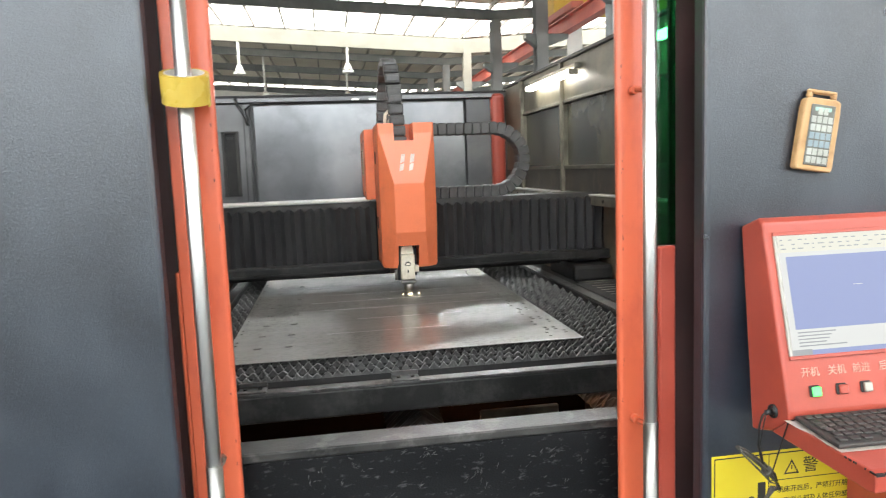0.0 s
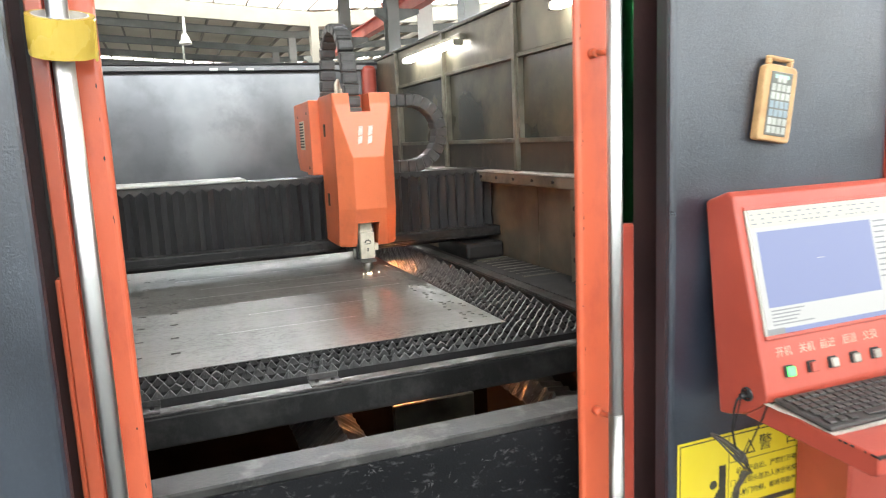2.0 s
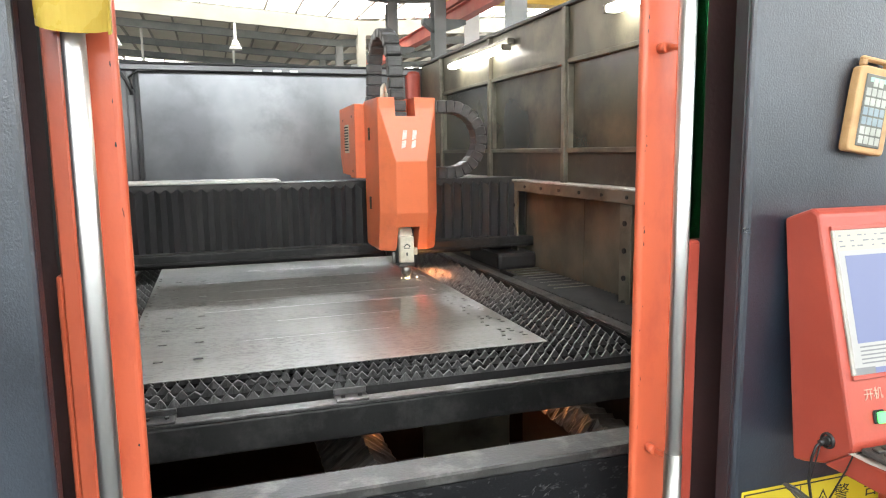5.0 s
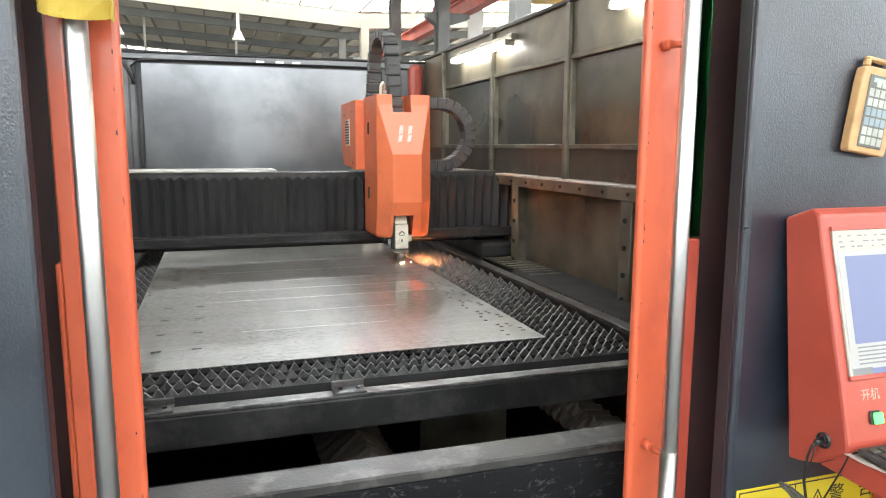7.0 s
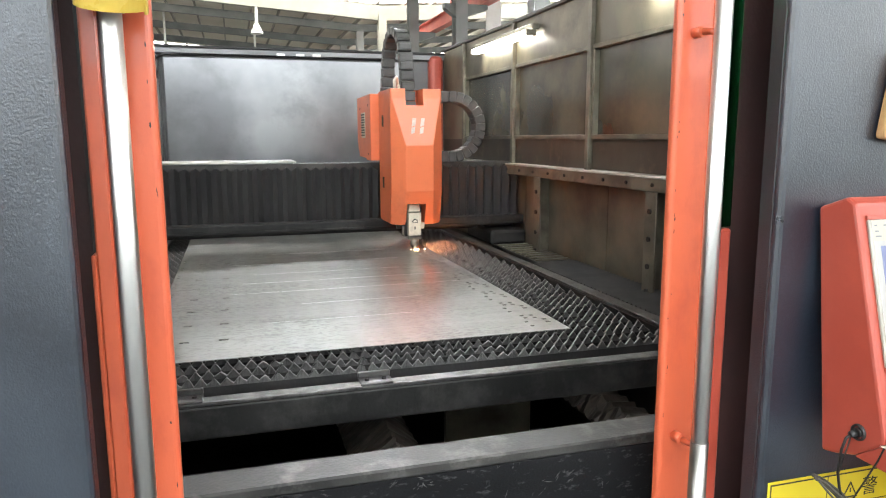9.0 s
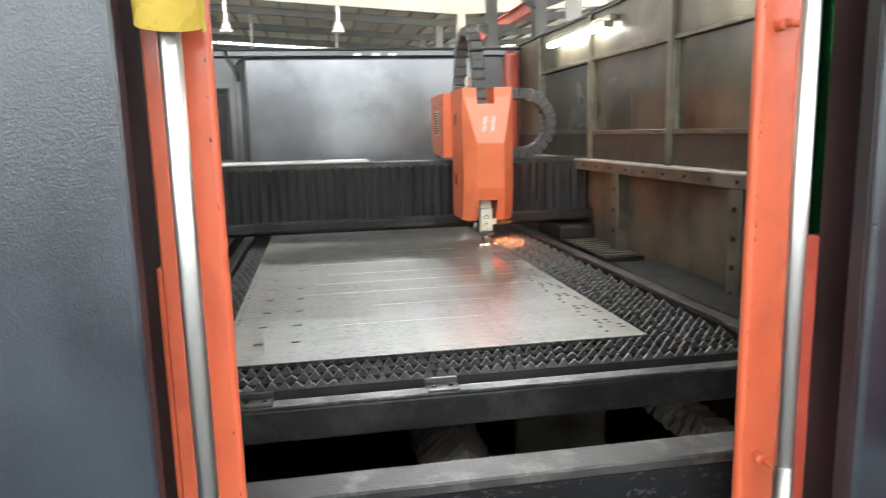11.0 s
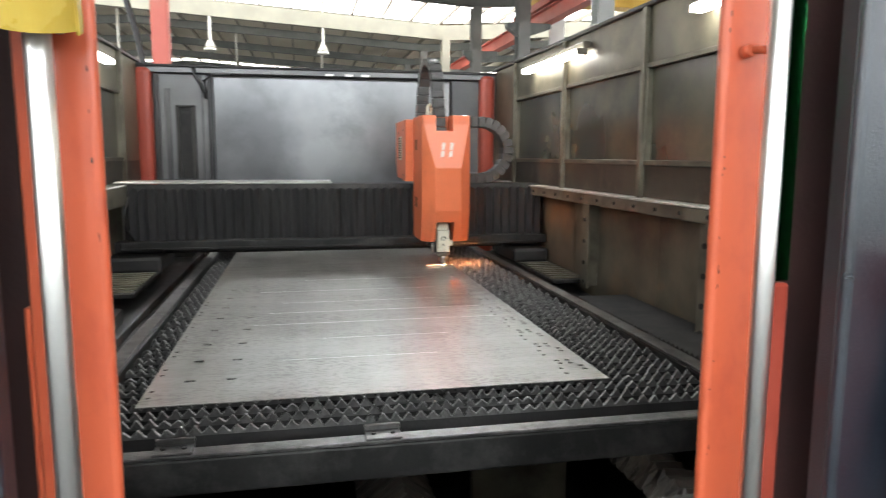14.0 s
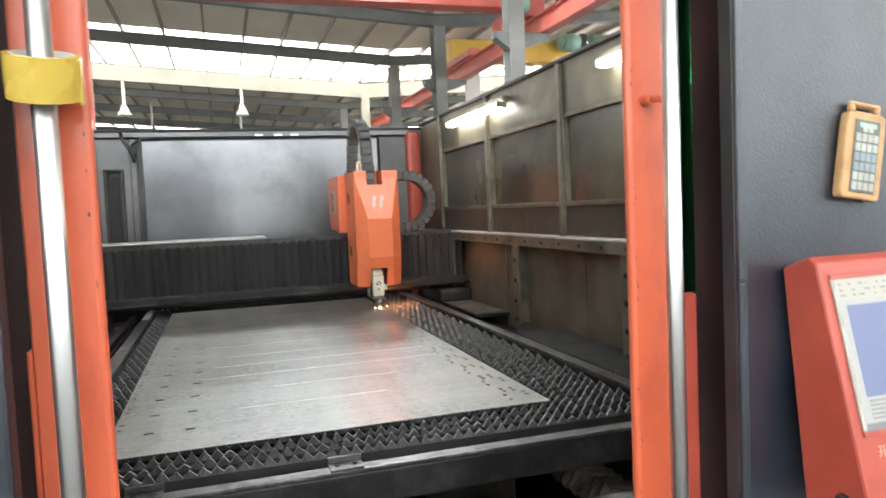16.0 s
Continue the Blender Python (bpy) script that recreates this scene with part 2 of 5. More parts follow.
M["led_green"] = glow("lit_green_button", (0.12, 0.85, 0.18), 2.4)
M["spark"] = glow("white_hot_spark", (1.0, 0.78, 0.45), 30.0)
M["slag_fall"] = glow("orange_falling_slag", (1.0, 0.32, 0.10), 520.0)
M["burst"] = glow("flying_spark", (1.0, 0.62, 0.40), 3.0)
M["spark_orange"] = glow("orange_spark", (1.0, 0.36, 0.13), 650.0)
M["tube"] = glow("fluorescent_tube", (1.0, 0.96, 0.86), TUBE)
M["skylight"] = glow("translucent_roof_sheet", (0.93, 0.97, 1.0), SKYLIGHT)
M["skylight_clear"] = glow("clear_roof_light", (0.95, 0.98, 1.0), 150.0)
# Same kind of roof sheet, its glow lowered where the strips show.
M["skylight_far"] = glow("dimmed_roof_sheet", (1.0, 0.98, 0.94), 8.0)
M["burr"] = surf("bright_cut_burr", (0.40, 0.395, 0.38), (0.66, 0.65, 0.63), 0.42, 0.5, 9, 300, 0.1)
M["swarf"] = surf("bright_offcut_steel", (0.80, 0.80, 0.78), (0.90, 0.90, 0.88), 0.35, 0.5, 60, 300, 0.1)
M["hall_lamp"] = surf("white_lamp_shade", (0.72, 0.72, 0.66), (0.8, 0.8, 0.74), 0.4, 0, 4, 60, 0.0)
M["green_glass"] = glassy("green_laser_glass", (0.035, 0.42, 0.13), 0.04)


def sheet_metal():
    """Rolled steel sheet: soft bands along and across, short dark mill specks, a broad satin sheen."""
    m, t, p = nt("rolled_steel_sheet")
    L = t.links.new
    tc = t.nodes.new("ShaderNodeTexCoord")

    def tex(scale, stretch, detail=5, rough=0.5):
        mp = t.nodes.new("ShaderNodeMapping")
        mp.inputs["Scale"].default_value = stretch
        L(tc.outputs["Object"], mp.inputs[0])
        n = t.nodes.new("ShaderNodeTexNoise")
        n.inputs["Scale"].default_value, n.inputs["Detail"].default_value, n.inputs["Roughness"].default_value = scale, detail, rough
        L(mp.outputs[0], n.inputs["Vector"])
        return n.outputs["Fac"]

    def ramp(v, a, b, lo, hi):
        r = t.nodes.new("ShaderNodeMapRange")
        r.inputs["From Min"].default_value, r.inputs["From Max"].default_value = a, b
        r.inputs["To Min"].default_value, r.inputs["To Max"].default_value = lo, hi
        L(v, r.inputs["Value"])
        return r.outputs[0]

    def times(a, b):
        x = t.nodes.new("ShaderNodeMath")
        x.operation = "MULTIPLY"
        L(a, x.inputs[0])
        L(b, x.inputs[1])
        return x.outputs[0]

    across = ramp(tex(3.0, (0.5, 9, 1), 6), 0.3, 0.7, 0.90, 1.06)
    along = ramp(tex(4.0, (2.2, 0.12, 1), 4), 0.35, 0.65, 0.86, 1.06)
    blot = tex(2.6, (1, 1.4, 1), 4)
    mill = times(ramp(tex(170, (0.33, 1, 1), 3, 0.6), 0.49, 0.60, 0.0, 1.0), ramp(blot, 0.40, 0.60, 0.35, 1.0))
    tone = times(times(across, along), ramp(mill, 0.0, 1.0, 1.0, 0.58))
    c = t.nodes.new("ShaderNodeMixRGB")
    c.blend_type, c.inputs[0].default_value = "MULTIPLY", 1
    c.inputs[1].default_value = (0.295, 0.289, 0.270, 1)
    L(tone, c.inputs[2])
    L(c.outputs[0], p.inputs["Base Color"])
    p.inputs["Metallic"].default_value = 0.2
    L(ramp(blot, 0.3, 0.7, 0.46, 0.53), p.inputs["Roughness"])
    # Thin film of oil.
    p.inputs["Coat Weight"].default_value, p.inputs["Coat IOR"].default_value, p.inputs["Coat Roughness"].default_value = 0.8, 1.6, 0.08
    return m


M["sheet"] = sheet_metal()


# ---- mesh helpers ----
def box(bm, x0, x1, y0, y1, z0, z1, bevel=0.0, seg=1):
    vs = [bm.verts.new((x, y, z)) for z in (z0, z1) for y in (y0, y1) for x in (x0, x1)]
    fs = [bm.faces.new([vs[i] for i in q]) for q in ((0, 2, 3, 1), (4, 5, 7, 6), (0, 1, 5, 4), (2, 6, 7, 3), (0, 4, 6, 2), (1, 3, 7, 5))]
    if bevel:
        es = list({e for f in fs for e in f.edges})
        bmesh.ops.bevel(bm, geom=es, offset=bevel, segments=seg, affect="EDGES", profile=0.5)
    return vs


def rod(bm, p, q, r, n=14, r2=None, cap=True):
    p, q = Vector(p), Vector(q)
    rot = (q - p).to_track_quat("Z", "Y").to_matrix().to_4x4()
    bmesh.ops.create_cone(bm, cap_ends=cap, segments=n, radius1=r, radius2=r if r2 is None else r2, depth=(q - p).length,
                          matrix=Matrix.Translation((p + q) / 2) @ rot)


def prism(bm, pts, axis, a, b):
    """A closed outline, drawn in the plane across axis, drawn out from a to b."""
    def at(u, v, w):
        return {"x": (w, u, v), "y": (u, w, v), "z": (u, v, w)}[axis]
    lo = [bm.verts.new(at(u, v, a)) for u, v in pts]
    hi = [bm.verts.new(at(u, v, b)) for u, v in pts]
    n = len(pts)
    for i in range(n):
        bm.faces.new((lo[i], lo[(i + 1) % n], hi[(i + 1) % n], hi[i]))
    bm.faces.new(lo[::-1])
    bm.faces.new(hi)
    bmesh.ops.recalc_face_normals(bm, faces=bm.faces)


def sweep(bm, path, r, n=8):
    """A round cord along a path."""
    path = [Vector(p) for p in path]
    rings = []
    for i, p in enumerate(path):
        d = (path[min(i + 1, len(path) - 1)] - path[max(i - 1, 0)]).normalized()
        q = d.to_track_quat("Z", "Y")
        rings.append([bm.verts.new(p + q @ Vector((r * math.cos(a), r * math.sin(a), 0))) for a in np.linspace(0, 2 * math.pi, n, endpoint=False)])
    for a, b in zip(rings, rings[1:]):
        for i in range(n):
            bm.faces.new((a[i], a[(i + 1) % n], b[(i + 1) % n], b[i]))
    bm.faces.new(rings[0][::-1])
    bm.faces.new(rings[-1])


def part(name, bm, material, parent=None, label="", smooth=False, at=None):
    me = bpy.data.meshes.new(name)
    if smooth:
        for f in bm.faces:
            f.smooth = len(f.verts) < 5     # end caps stay flat
    bm.to_mesh(me)
    bm.free()
    me.materials.append(M[material])
    ob = new(name, me)
    if parent:
        ob.parent = parent
    if at:
        ob.matrix_basis = at
    if label:
        tagged(ob, label)
    return ob


def boxpart(name, x0, x1, y0, y1, z0, z1, material, parent=None, bevel=0.002, label="", seg=1):
    bm = bmesh.new()
    box(bm, x0, x1, y0, y1, z0, z1, bevel, seg)
    return part(name, bm, material, parent, label)


def thing(name, label, category, group="", kind="", at=None):
    ob = new(name)
    ob.empty_display_size = 0.1
    if at:
        ob.matrix_basis = at
    return tagged(ob, label, category, group, kind)


def writing(text, size, material, parent, m, name="lettering", label=""):
    cu = bpy.data.curves.new(name, "FONT")
    cu.body, cu.size, cu.extrude, cu.align_x, cu.align_y = text, size, 0.0006, "CENTER", "CENTER"
    cu.resolution_u = 3
    ob = new(name, cu)
    bpy.context.view_layer.update()
    me = bpy.data.meshes.new_from_object(ob.evaluated_get(bpy.context.evaluated_depsgraph_get()))
    bpy.data.objects.remove(ob)
    bpy.data.curves.remove(cu)
    me.materials.clear()
    me.materials.append(M[material])
    ob = new(name, me)
    ob.parent, ob.matrix_basis = parent, m
    if label:
        tagged(ob, label)
    return ob


# ---- hall ----
XC, BAY, Y0 = 7.0, 6.25, 14.5          # column row, its spacing, one column's place
EAVE, SLOPE, RIDGE = 7.5, 0.063, -9.0  # underside of the rafters at the columns


def roof_z(x):
    """Underside of the rafters."""
    if x > XC:
        return EAVE + SLOPE * (x - XC)
    return EAVE + SLOPE * (XC - max(x, 2 * RIDGE - x))


def hall():
    floor = boxpart("floor", -26, 24, -16, 64, -0.2, 0.0, "concrete", None, 0)
    tagged(floor, "grey concrete workshop floor with stains", "floor", kind="structure")
    ends = (("wall_south", -26, 24, -16.3, -16), ("wall_north", -26, 24, 64, 64.3), ("wall_west", -26.3, -26, -16, 64), ("wall_east", 24, 24.3, -16, 64))
    for name, x0, x1, y0, y1 in ends:
        tagged(boxpart(name, x0, x1, y0, y1, 0, 11, "hall_wall", None, 0), "pale sheet-metal workshop hall wall", "wall", kind="structure")
    # Daylit window band high in the end wall behind the aisle.
    wb = thing("window_1", "band of daylit hall windows high in the end wall", "window", kind="structure")
    for i in range(11):
        x = -22 + i * 4.0
        boxpart("pane", x + 0.08, x + 3.92, -15.99, -15.95, 3.0, 7.4, "window_glow", wb, 0, "bright daylit window pane")
        boxpart("mullion", x - 0.08, x + 0.08, -16.0, -15.9, 2.9, 7.5, "beam", wb, 0)
    # Glowing bands added in the side walls, to light the roof's underside.
    for name, x in (("window_2", 23.97), ("window_3", -25.97)):
        ws = thing(name, "window band added in the side wall to light the roof", "window", kind="structure")
        for i in range(19):
            y = -15.0 + i * 4.0
            boxpart("pane", x - 0.02, x + 0.02, y + 0.08, y + 3.92, 3.6, 7.2, "side_window", ws, 0, "bright daylit window pane")
            boxpart("mullion", x - 0.04, x + 0.04, y - 0.08, y + 0.08, 3.5, 7.3, "beam", ws, 0)
    # Roof sheets between strips of translucent sheet that run up the slope.
    # First two strips are added out of view, to light the machine's front.
    strips = [(-15.9, -15), (-11.5, -6.0), (27.8, 35.4), (60.0, 61.5)]
    bm, sk, far, noon = bmesh.new(), bmesh.new(), bmesh.new(), bmesh.new()
    clear = (0.9, 4.2, 11.4, 12.9)     # one pane of clear sheet
    xs = [-26, RIDGE, *clear[:2], XC, 24]
    ys = sorted({-16, 64, *clear[2:], *[v for s in strips for v in s]})
    for a, b in zip(xs, xs[1:]):
        for c, d in zip(ys, ys[1:]):
            lit = any(s[0] <= (c + d) / 2 <= s[1] for s in strips)
            za, zb = roof_z(a) + 0.85, roof_z(b) + 0.85
            use = noon if (a, c) == (clear[0], clear[2]) else (far if c > 22 else sk) if lit else bm
            lo = [use.verts.new(p) for p in ((a, c, za), (b, c, zb), (b, d, zb), (a, d, za))]
            hi = [use.verts.new((v.co.x, v.co.y, v.co.z + 0.04)) for v in lo]
            use.faces.new(lo[::-1])
            use.faces.new(hi)
            for i in range(4):
                use.faces.new((lo[i], lo[(i + 1) % 4], hi[(i + 1) % 4], hi[i]))
    tagged(part("ceiling", bm, "roof"), "cream corrugated roof sheets of the hall", "ceiling", kind="structure")
    tagged(part("skylight", sk, "skylight"), "unseen glowing roof strips added behind the camera", "skylight", kind="structure")
    tagged(part("skylight", noon, "skylight_clear"), "pane of clear roof sheet with bright sky", "skylight", kind="structure")
    tagged(part("skylight", far, "skylight_far"), "translucent roof sheet strips with a lowered glow", "skylight", kind="structure")
    # Purlins along the hall.
    pl = thing("roof_purlins", "thin grey steel purlins under the roof sheets", "purlins", kind="structure")
    for i, x in enumerate(np.arange(-24.5, 23.5, 1.5)):
        z = roof_z(x) + 0.62
        boxpart("purlin", x - 0.04, x + 0.04, -15.9, 63.9, z, z + 0.2, "purlin", pl, 0)
    # Rafters: an I section, one a bay.
    for k in range(-5, 9):
        y = Y0 + k * BAY
        pale = k == 3
        rf = thing("rafter", "cream painted roof girder" if pale else "dark grey-green steel roof rafter", "rafter", "roof rafters", "structure")
        deep = 0.7 if pale else 0.40
        for a, b in ((-26, RIDGE), (RIDGE, XC), (XC, 24)):
            for w, lo, hi in ((0.02, 0.03, deep - 0.03), (0.14, 0, 0.03), (0.14, deep - 0.03, deep)):
                bm = bmesh.new()
                za, zb = roof_z(a), roof_z(b)
                if pale:
                    za, zb = za - 0.35, zb - 0.35
                    w = 0.16
                prism(bm, [(a, za + lo), (b, zb + lo), (b, zb + hi), (a, za + hi)], "y", y - w, y + w)
                part("web" if w < 0.1 else "flange", bm, "cream_beam" if pale else "beam", rf)
    # Columns with corbels.
    for k in range(-5, 9):
        y = Y0 + k * BAY
        c = thing("steel_column", "cream painted steel column" if k == 3 else "grey steel column with a crane corbel", "column", "hall columns", "structure")
        mat = "cream_beam" if k == 3 else "column"
        boxpart("shaft", XC - 0.02, XC + 0.02, y - 0.22, y + 0.22, 0, EAVE, mat, c, 0)
        for s in (-1, 1):
            boxpart("shaft_flange", XC - 0.2, XC + 0.2, y + s * 0.22 - 0.015, y + s * 0.22 + 0.015, 0, EAVE, mat, c, 0)
        bm = bmesh.new()
        prism(bm, [(XC - 0.55, 5.75), (XC + 0.92, 5.75), (XC + 0.92, 5.60), (XC + 0.2, 5.35), (XC - 0.2, 5.35), (XC - 0.55, 5.60)], "y", y - 0.16, y + 0.16)
        part("corbel", bm, "beam", c)
        c2 = copy_thing(c, Matrix.Translation((-24, 0, 0)))
    # Crane runway on the corbels, with the crane that stands on it.
    rw = thing("crane_runway", "faded red crane runway girder along the columns", "crane runway", kind="structure")
    for w, z0, z1 in ((0.17, 5.76, 5.80), (0.03, 5.80, 6.22), (0.17, 6.22, 6.26)):
        boxpart("girder", XC + 0.85 - w, XC + 0.85 + w, -15.9, 63.9, z0, z1, "crane_red", rw, 0)
    boxpart("rail", XC + 0.81, XC + 0.89, -15.9, 63.9, 6.26, 6.32, "steel_dull", rw, 0)
    cr = thing("bridge_crane", "yellow bridge crane with red end carriage and green motors", "crane")
    boxpart("bridge_girder", XC + 0.7, 23.5, 21.4, 22.1, 6.56, 7.3, "crane_yellow", cr, 0.02)
    boxpart("end_carriage", XC + 0.65, XC + 1.05, 19.5, 24.0, 6.325, 6.56, "crane_red", cr, 0.02)
    boxpart("drop_bar", XC + 1.45, XC + 1.55, 21.6, 21.75, 5.2, 6.56, "crane_red", cr, 0.01)
    boxpart("sign_board", XC + 1.2, XC + 1.75, 21.5, 21.56, 4.9, 6.5, "white_paint", cr, 0.01, "pale hanging board")
    for y, x in ((20.9, 13.5), (21.0, 12.3)):
        bm = bmesh.new()
        rod(bm, (x + 0.1, y, 7.2), (x - 0.5, y, 7.2), 0.3, 18)
        rod(bm, (x - 0.5, y, 7.2), (x - 0.6, y, 7.2), 0.25, 18)
        part("motor", bm, "motor_green", cr, "pale green drive motor", True)
        boxpart("gearbox", x + 0.1, x + 0.4, y - 0.2, y + 0.5, 6.9, 7.5, "soot", cr, 0.03)
    cr2 = thing("bridge_crane", "faded red bridge crane girder under the roof", "crane")
    boxpart("bridge_girder", -17.8, XC + 1.1, 15.9, 16.5, 6.80, 7.30, "crane_red", cr2, 0.02)
    for x in (XC + 0.85, XC - 24.85):
        boxpart("end_carriage", x - 0.25, x + 0.25, 14.9, 17.4, 6.325, 6.795, "crane_red", cr2, 0.02)
    bm = bmesh.new()
    rod(bm, (XC + 0.1, 14.95, 6.62), (XC + 0.6, 14.95, 6.62), 0.21, 18)
    part("motor", bm, "motor_green", cr2, "pale green drive motor", True)
    boxpart("gearbox", XC + 0.45, XC + 0.6, 15.2, 15.6, 6.4, 6.79, "crane_red", cr2, 0.03)
    bm = bmesh.new()
    rod(bm, (XC + 1.35, 15.2, 6.62), (XC + 1.75, 15.2, 6.62), 0.19, 18)
    rod(bm, (XC + 1.1, 15.2, 6.62), (XC + 1.35, 15.2, 6.62), 0.10, 12)
    part("motor", bm, "white_paint", cr2, "pale grey travel motor", True)
    rw2 = copy_thing(rw, Matrix.Translation((-25.7, 0, 0)))
    # Hanging bell lamps.
    lamp = thing("pendant_lamp", "white bell-shaped pendant lamp on a conduit", "lamp", "hall lamps")
    bm = bmesh.new()
    rod(bm, (0, 0, 0.42), (0, 0, 3.1), 0.07, 10)
    part("conduit", bm, "hall_lamp", lamp)
    bm = bmesh.new()
    rod(bm, (0, 0, 0.1), (0, 0, 0.45), 0.27, 20, 0.1)
    rod(bm, (0, 0, 0.0), (0, 0, 0.1), 0.30, 20, 0.27)
    part("shade", bm, "hall_lamp", lamp, "", True)
    spots = [(1.0, 33.2, 6.3), (-4.2, 33.2, 6.3), (-6.5, 33.2, 6.3), (1.3, 45, 6.3), (-4.0, 45.2, 6.4), (1.0, 20.9 - 9, 6.6), (-10, 27, 6.4), (-9.5, 39, 6.4), (-6.6, 20, 6.6)]
    lamp.matrix_basis = Matrix.Translation(spots[0])
    for s in spots[1:]:
        copy_thing(lamp, Matrix.Translation(s))
    # Red post and black hose behind the machine.
    p = thing("red_post", "faded red steel post standing behind the machine", "post")
    bm = bmesh.new()
    box(bm, -1.335, -1.205, 4.2, 4.33, 0, 6.5, 0.012)
    part("shaft", bm, "crane_red", p)
    h = thing("black_hose", "black hose hanging slack behind the machine", "hose")
    bm = bmesh.new()
    sweep(bm, [(-1.44, 4.5, 0.0), (-1.44, 4.5, 2.1), (-1.50, 4.5, 2.45), (-1.60, 4.5, 2.85), (-1.78, 4.5, 3.6), (-2.0, 4.5, 5.2)], 0.025)
    part("tube", bm, "rubber", h, "", True)


hall()


# ---- machine enclosure ----
WR, WL, YB, ZT = 1.262, -1.30, 3.50, 2.10      # inner faces of the side walls, back wall, wall top
YF = -0.70                                      # back of the front wall
YP = -0.88                                      # face of the front panels
RIB_Y = (-0.78, 0.13, 1.085, 2.025, 2.955)      # upright angles on the side walls


def side_wall(name, s, x):
    """A side wall, s = 1 on the right: lower sheets, dark windows between angle ribs, upper sheets, rail with bolts."""
    w = thing(name, "smoke-stained grey sheet wall with dark windows", "wall", kind="structure")
    t = 0.05 * s
    bays = [(-0.70, 0.13), (0.13, 1.085), (1.085, 2.025), (2.025, 2.955), (2.955, YB)]
    xa, xb = sorted((x + 0.004 * s, x + t))
    for i, (a, b) in enumerate(bays):
        boxpart("upper_sheet", xa, xb, a + 0.002, b - 0.002, 1.862, ZT, "wall", w, 0.001)
        boxpart("middle_sheet", xa, xb, a + 0.002, b - 0.002, 1.29, 1.43, "wall_mid", w, 0.001)
        if i < 4:
            x0, x1 = sorted((x + 0.018 * s, x + 0.024 * s))
            boxpart("window_pane", x0, x1, a + 0.02, b - 0.02, 1.43, 1.862, "dark_pane", w, 0, "smoke-blackened window pane")
            for z0, z1, y0, y1 in ((1.43, 1.452, a + 0.02, b - 0.02), (1.842, 1.862, a + 0.02, b - 0.02), (1.452, 1.842, a + 0.02, a + 0.036), (1.452, 1.842, b - 0.036, b - 0.02)):
                p0, p1 = sorted((x - 0.010 * s, x + 0.024 * s))
                boxpart("window_frame", p0, p1, y0, y1, z0, z1, "rib", w, 0.002)
        else:
            boxpart("end_sheet", xa, xb, a + 0.002, b - 0.002, 1.43, 1.862, "wall", w, 0.001)
    for y in RIB_Y:
        x0, x1 = sorted((x - 0.022 * s, x + 0.004 * s))
        boxpart("rib", x0, x1, y - 0.016, y + 0.016, 1.275, ZT, "rib", w, 0.003)
    # Capping angle and lower rail.
    x0, x1 = sorted((x - 0.018 * s, x + t))
    boxpart("cap_angle", x0, x1, YF, YB, ZT, ZT + 0.018, "soot", w, 0.003)
    x0, x1 = sorted((x - 0.062 * s, x + t))
    boxpart("lower_rail", x0, x1, YF, YB, 1.280, 1.288, "bare_edge", w, 0.002, "rubbed bare rail top")
    # Lower sheets set back, with a bolted channel frame in front.
    x0, x1 = sorted((x + 0.028 * s, x + t))
    for a, b in ((-0.70, 0.02), (0.02, 0.95), (0.95, 1.9), (1.9, 2.8), (2.8, YB)):
        boxpart("lower_sheet", x0, x1, a + 0.003, b - 0.003, 0.35, 1.278, "wall_low", w, 0.001, "rust-stained lower sheet")
    x0, x1 = sorted((x - 0.062 * s, x - 0.052 * s))
    boxpart("rail_face", x0, x1, YF + 0.02, YB, 1.228, 1.279, "rib", w, 0.002, "grey-brown rail face with bolts")
    for y in (0.47, 1.55, 2.62):
        boxpart("channel_leg", x0, x1, y - 0.040, y + 0.040, 0.80, 1.227, "rib", w, 0.002)
        xw0, xw1 = sorted((x - 0.052 * s, x + 0.028 * s))
        boxpart("channel_web", xw0, xw1, y + 0.030, y + 0.040, 0.80, 1.227, "rib", w, 0.001)
        for z in (0.83, 0.93, 1.04, 1.15):
            bm = bmesh.new()
            rod(bm, (x - 0.062 * s, y, z), (x - 0.069 * s, y, z), 0.011, 8)
            part("bolt", bm, "soot_dark", w)
    for y in np.arange(-0.30, 3.3, 0.19):
        bm = bmesh.new()
        rod(bm, (x - 0.062 * s, y, 1.254), (x - 0.068 * s, y, 1.254), 0.008, 6)
        part("bolt", bm, "soot_dark", w)
    return w


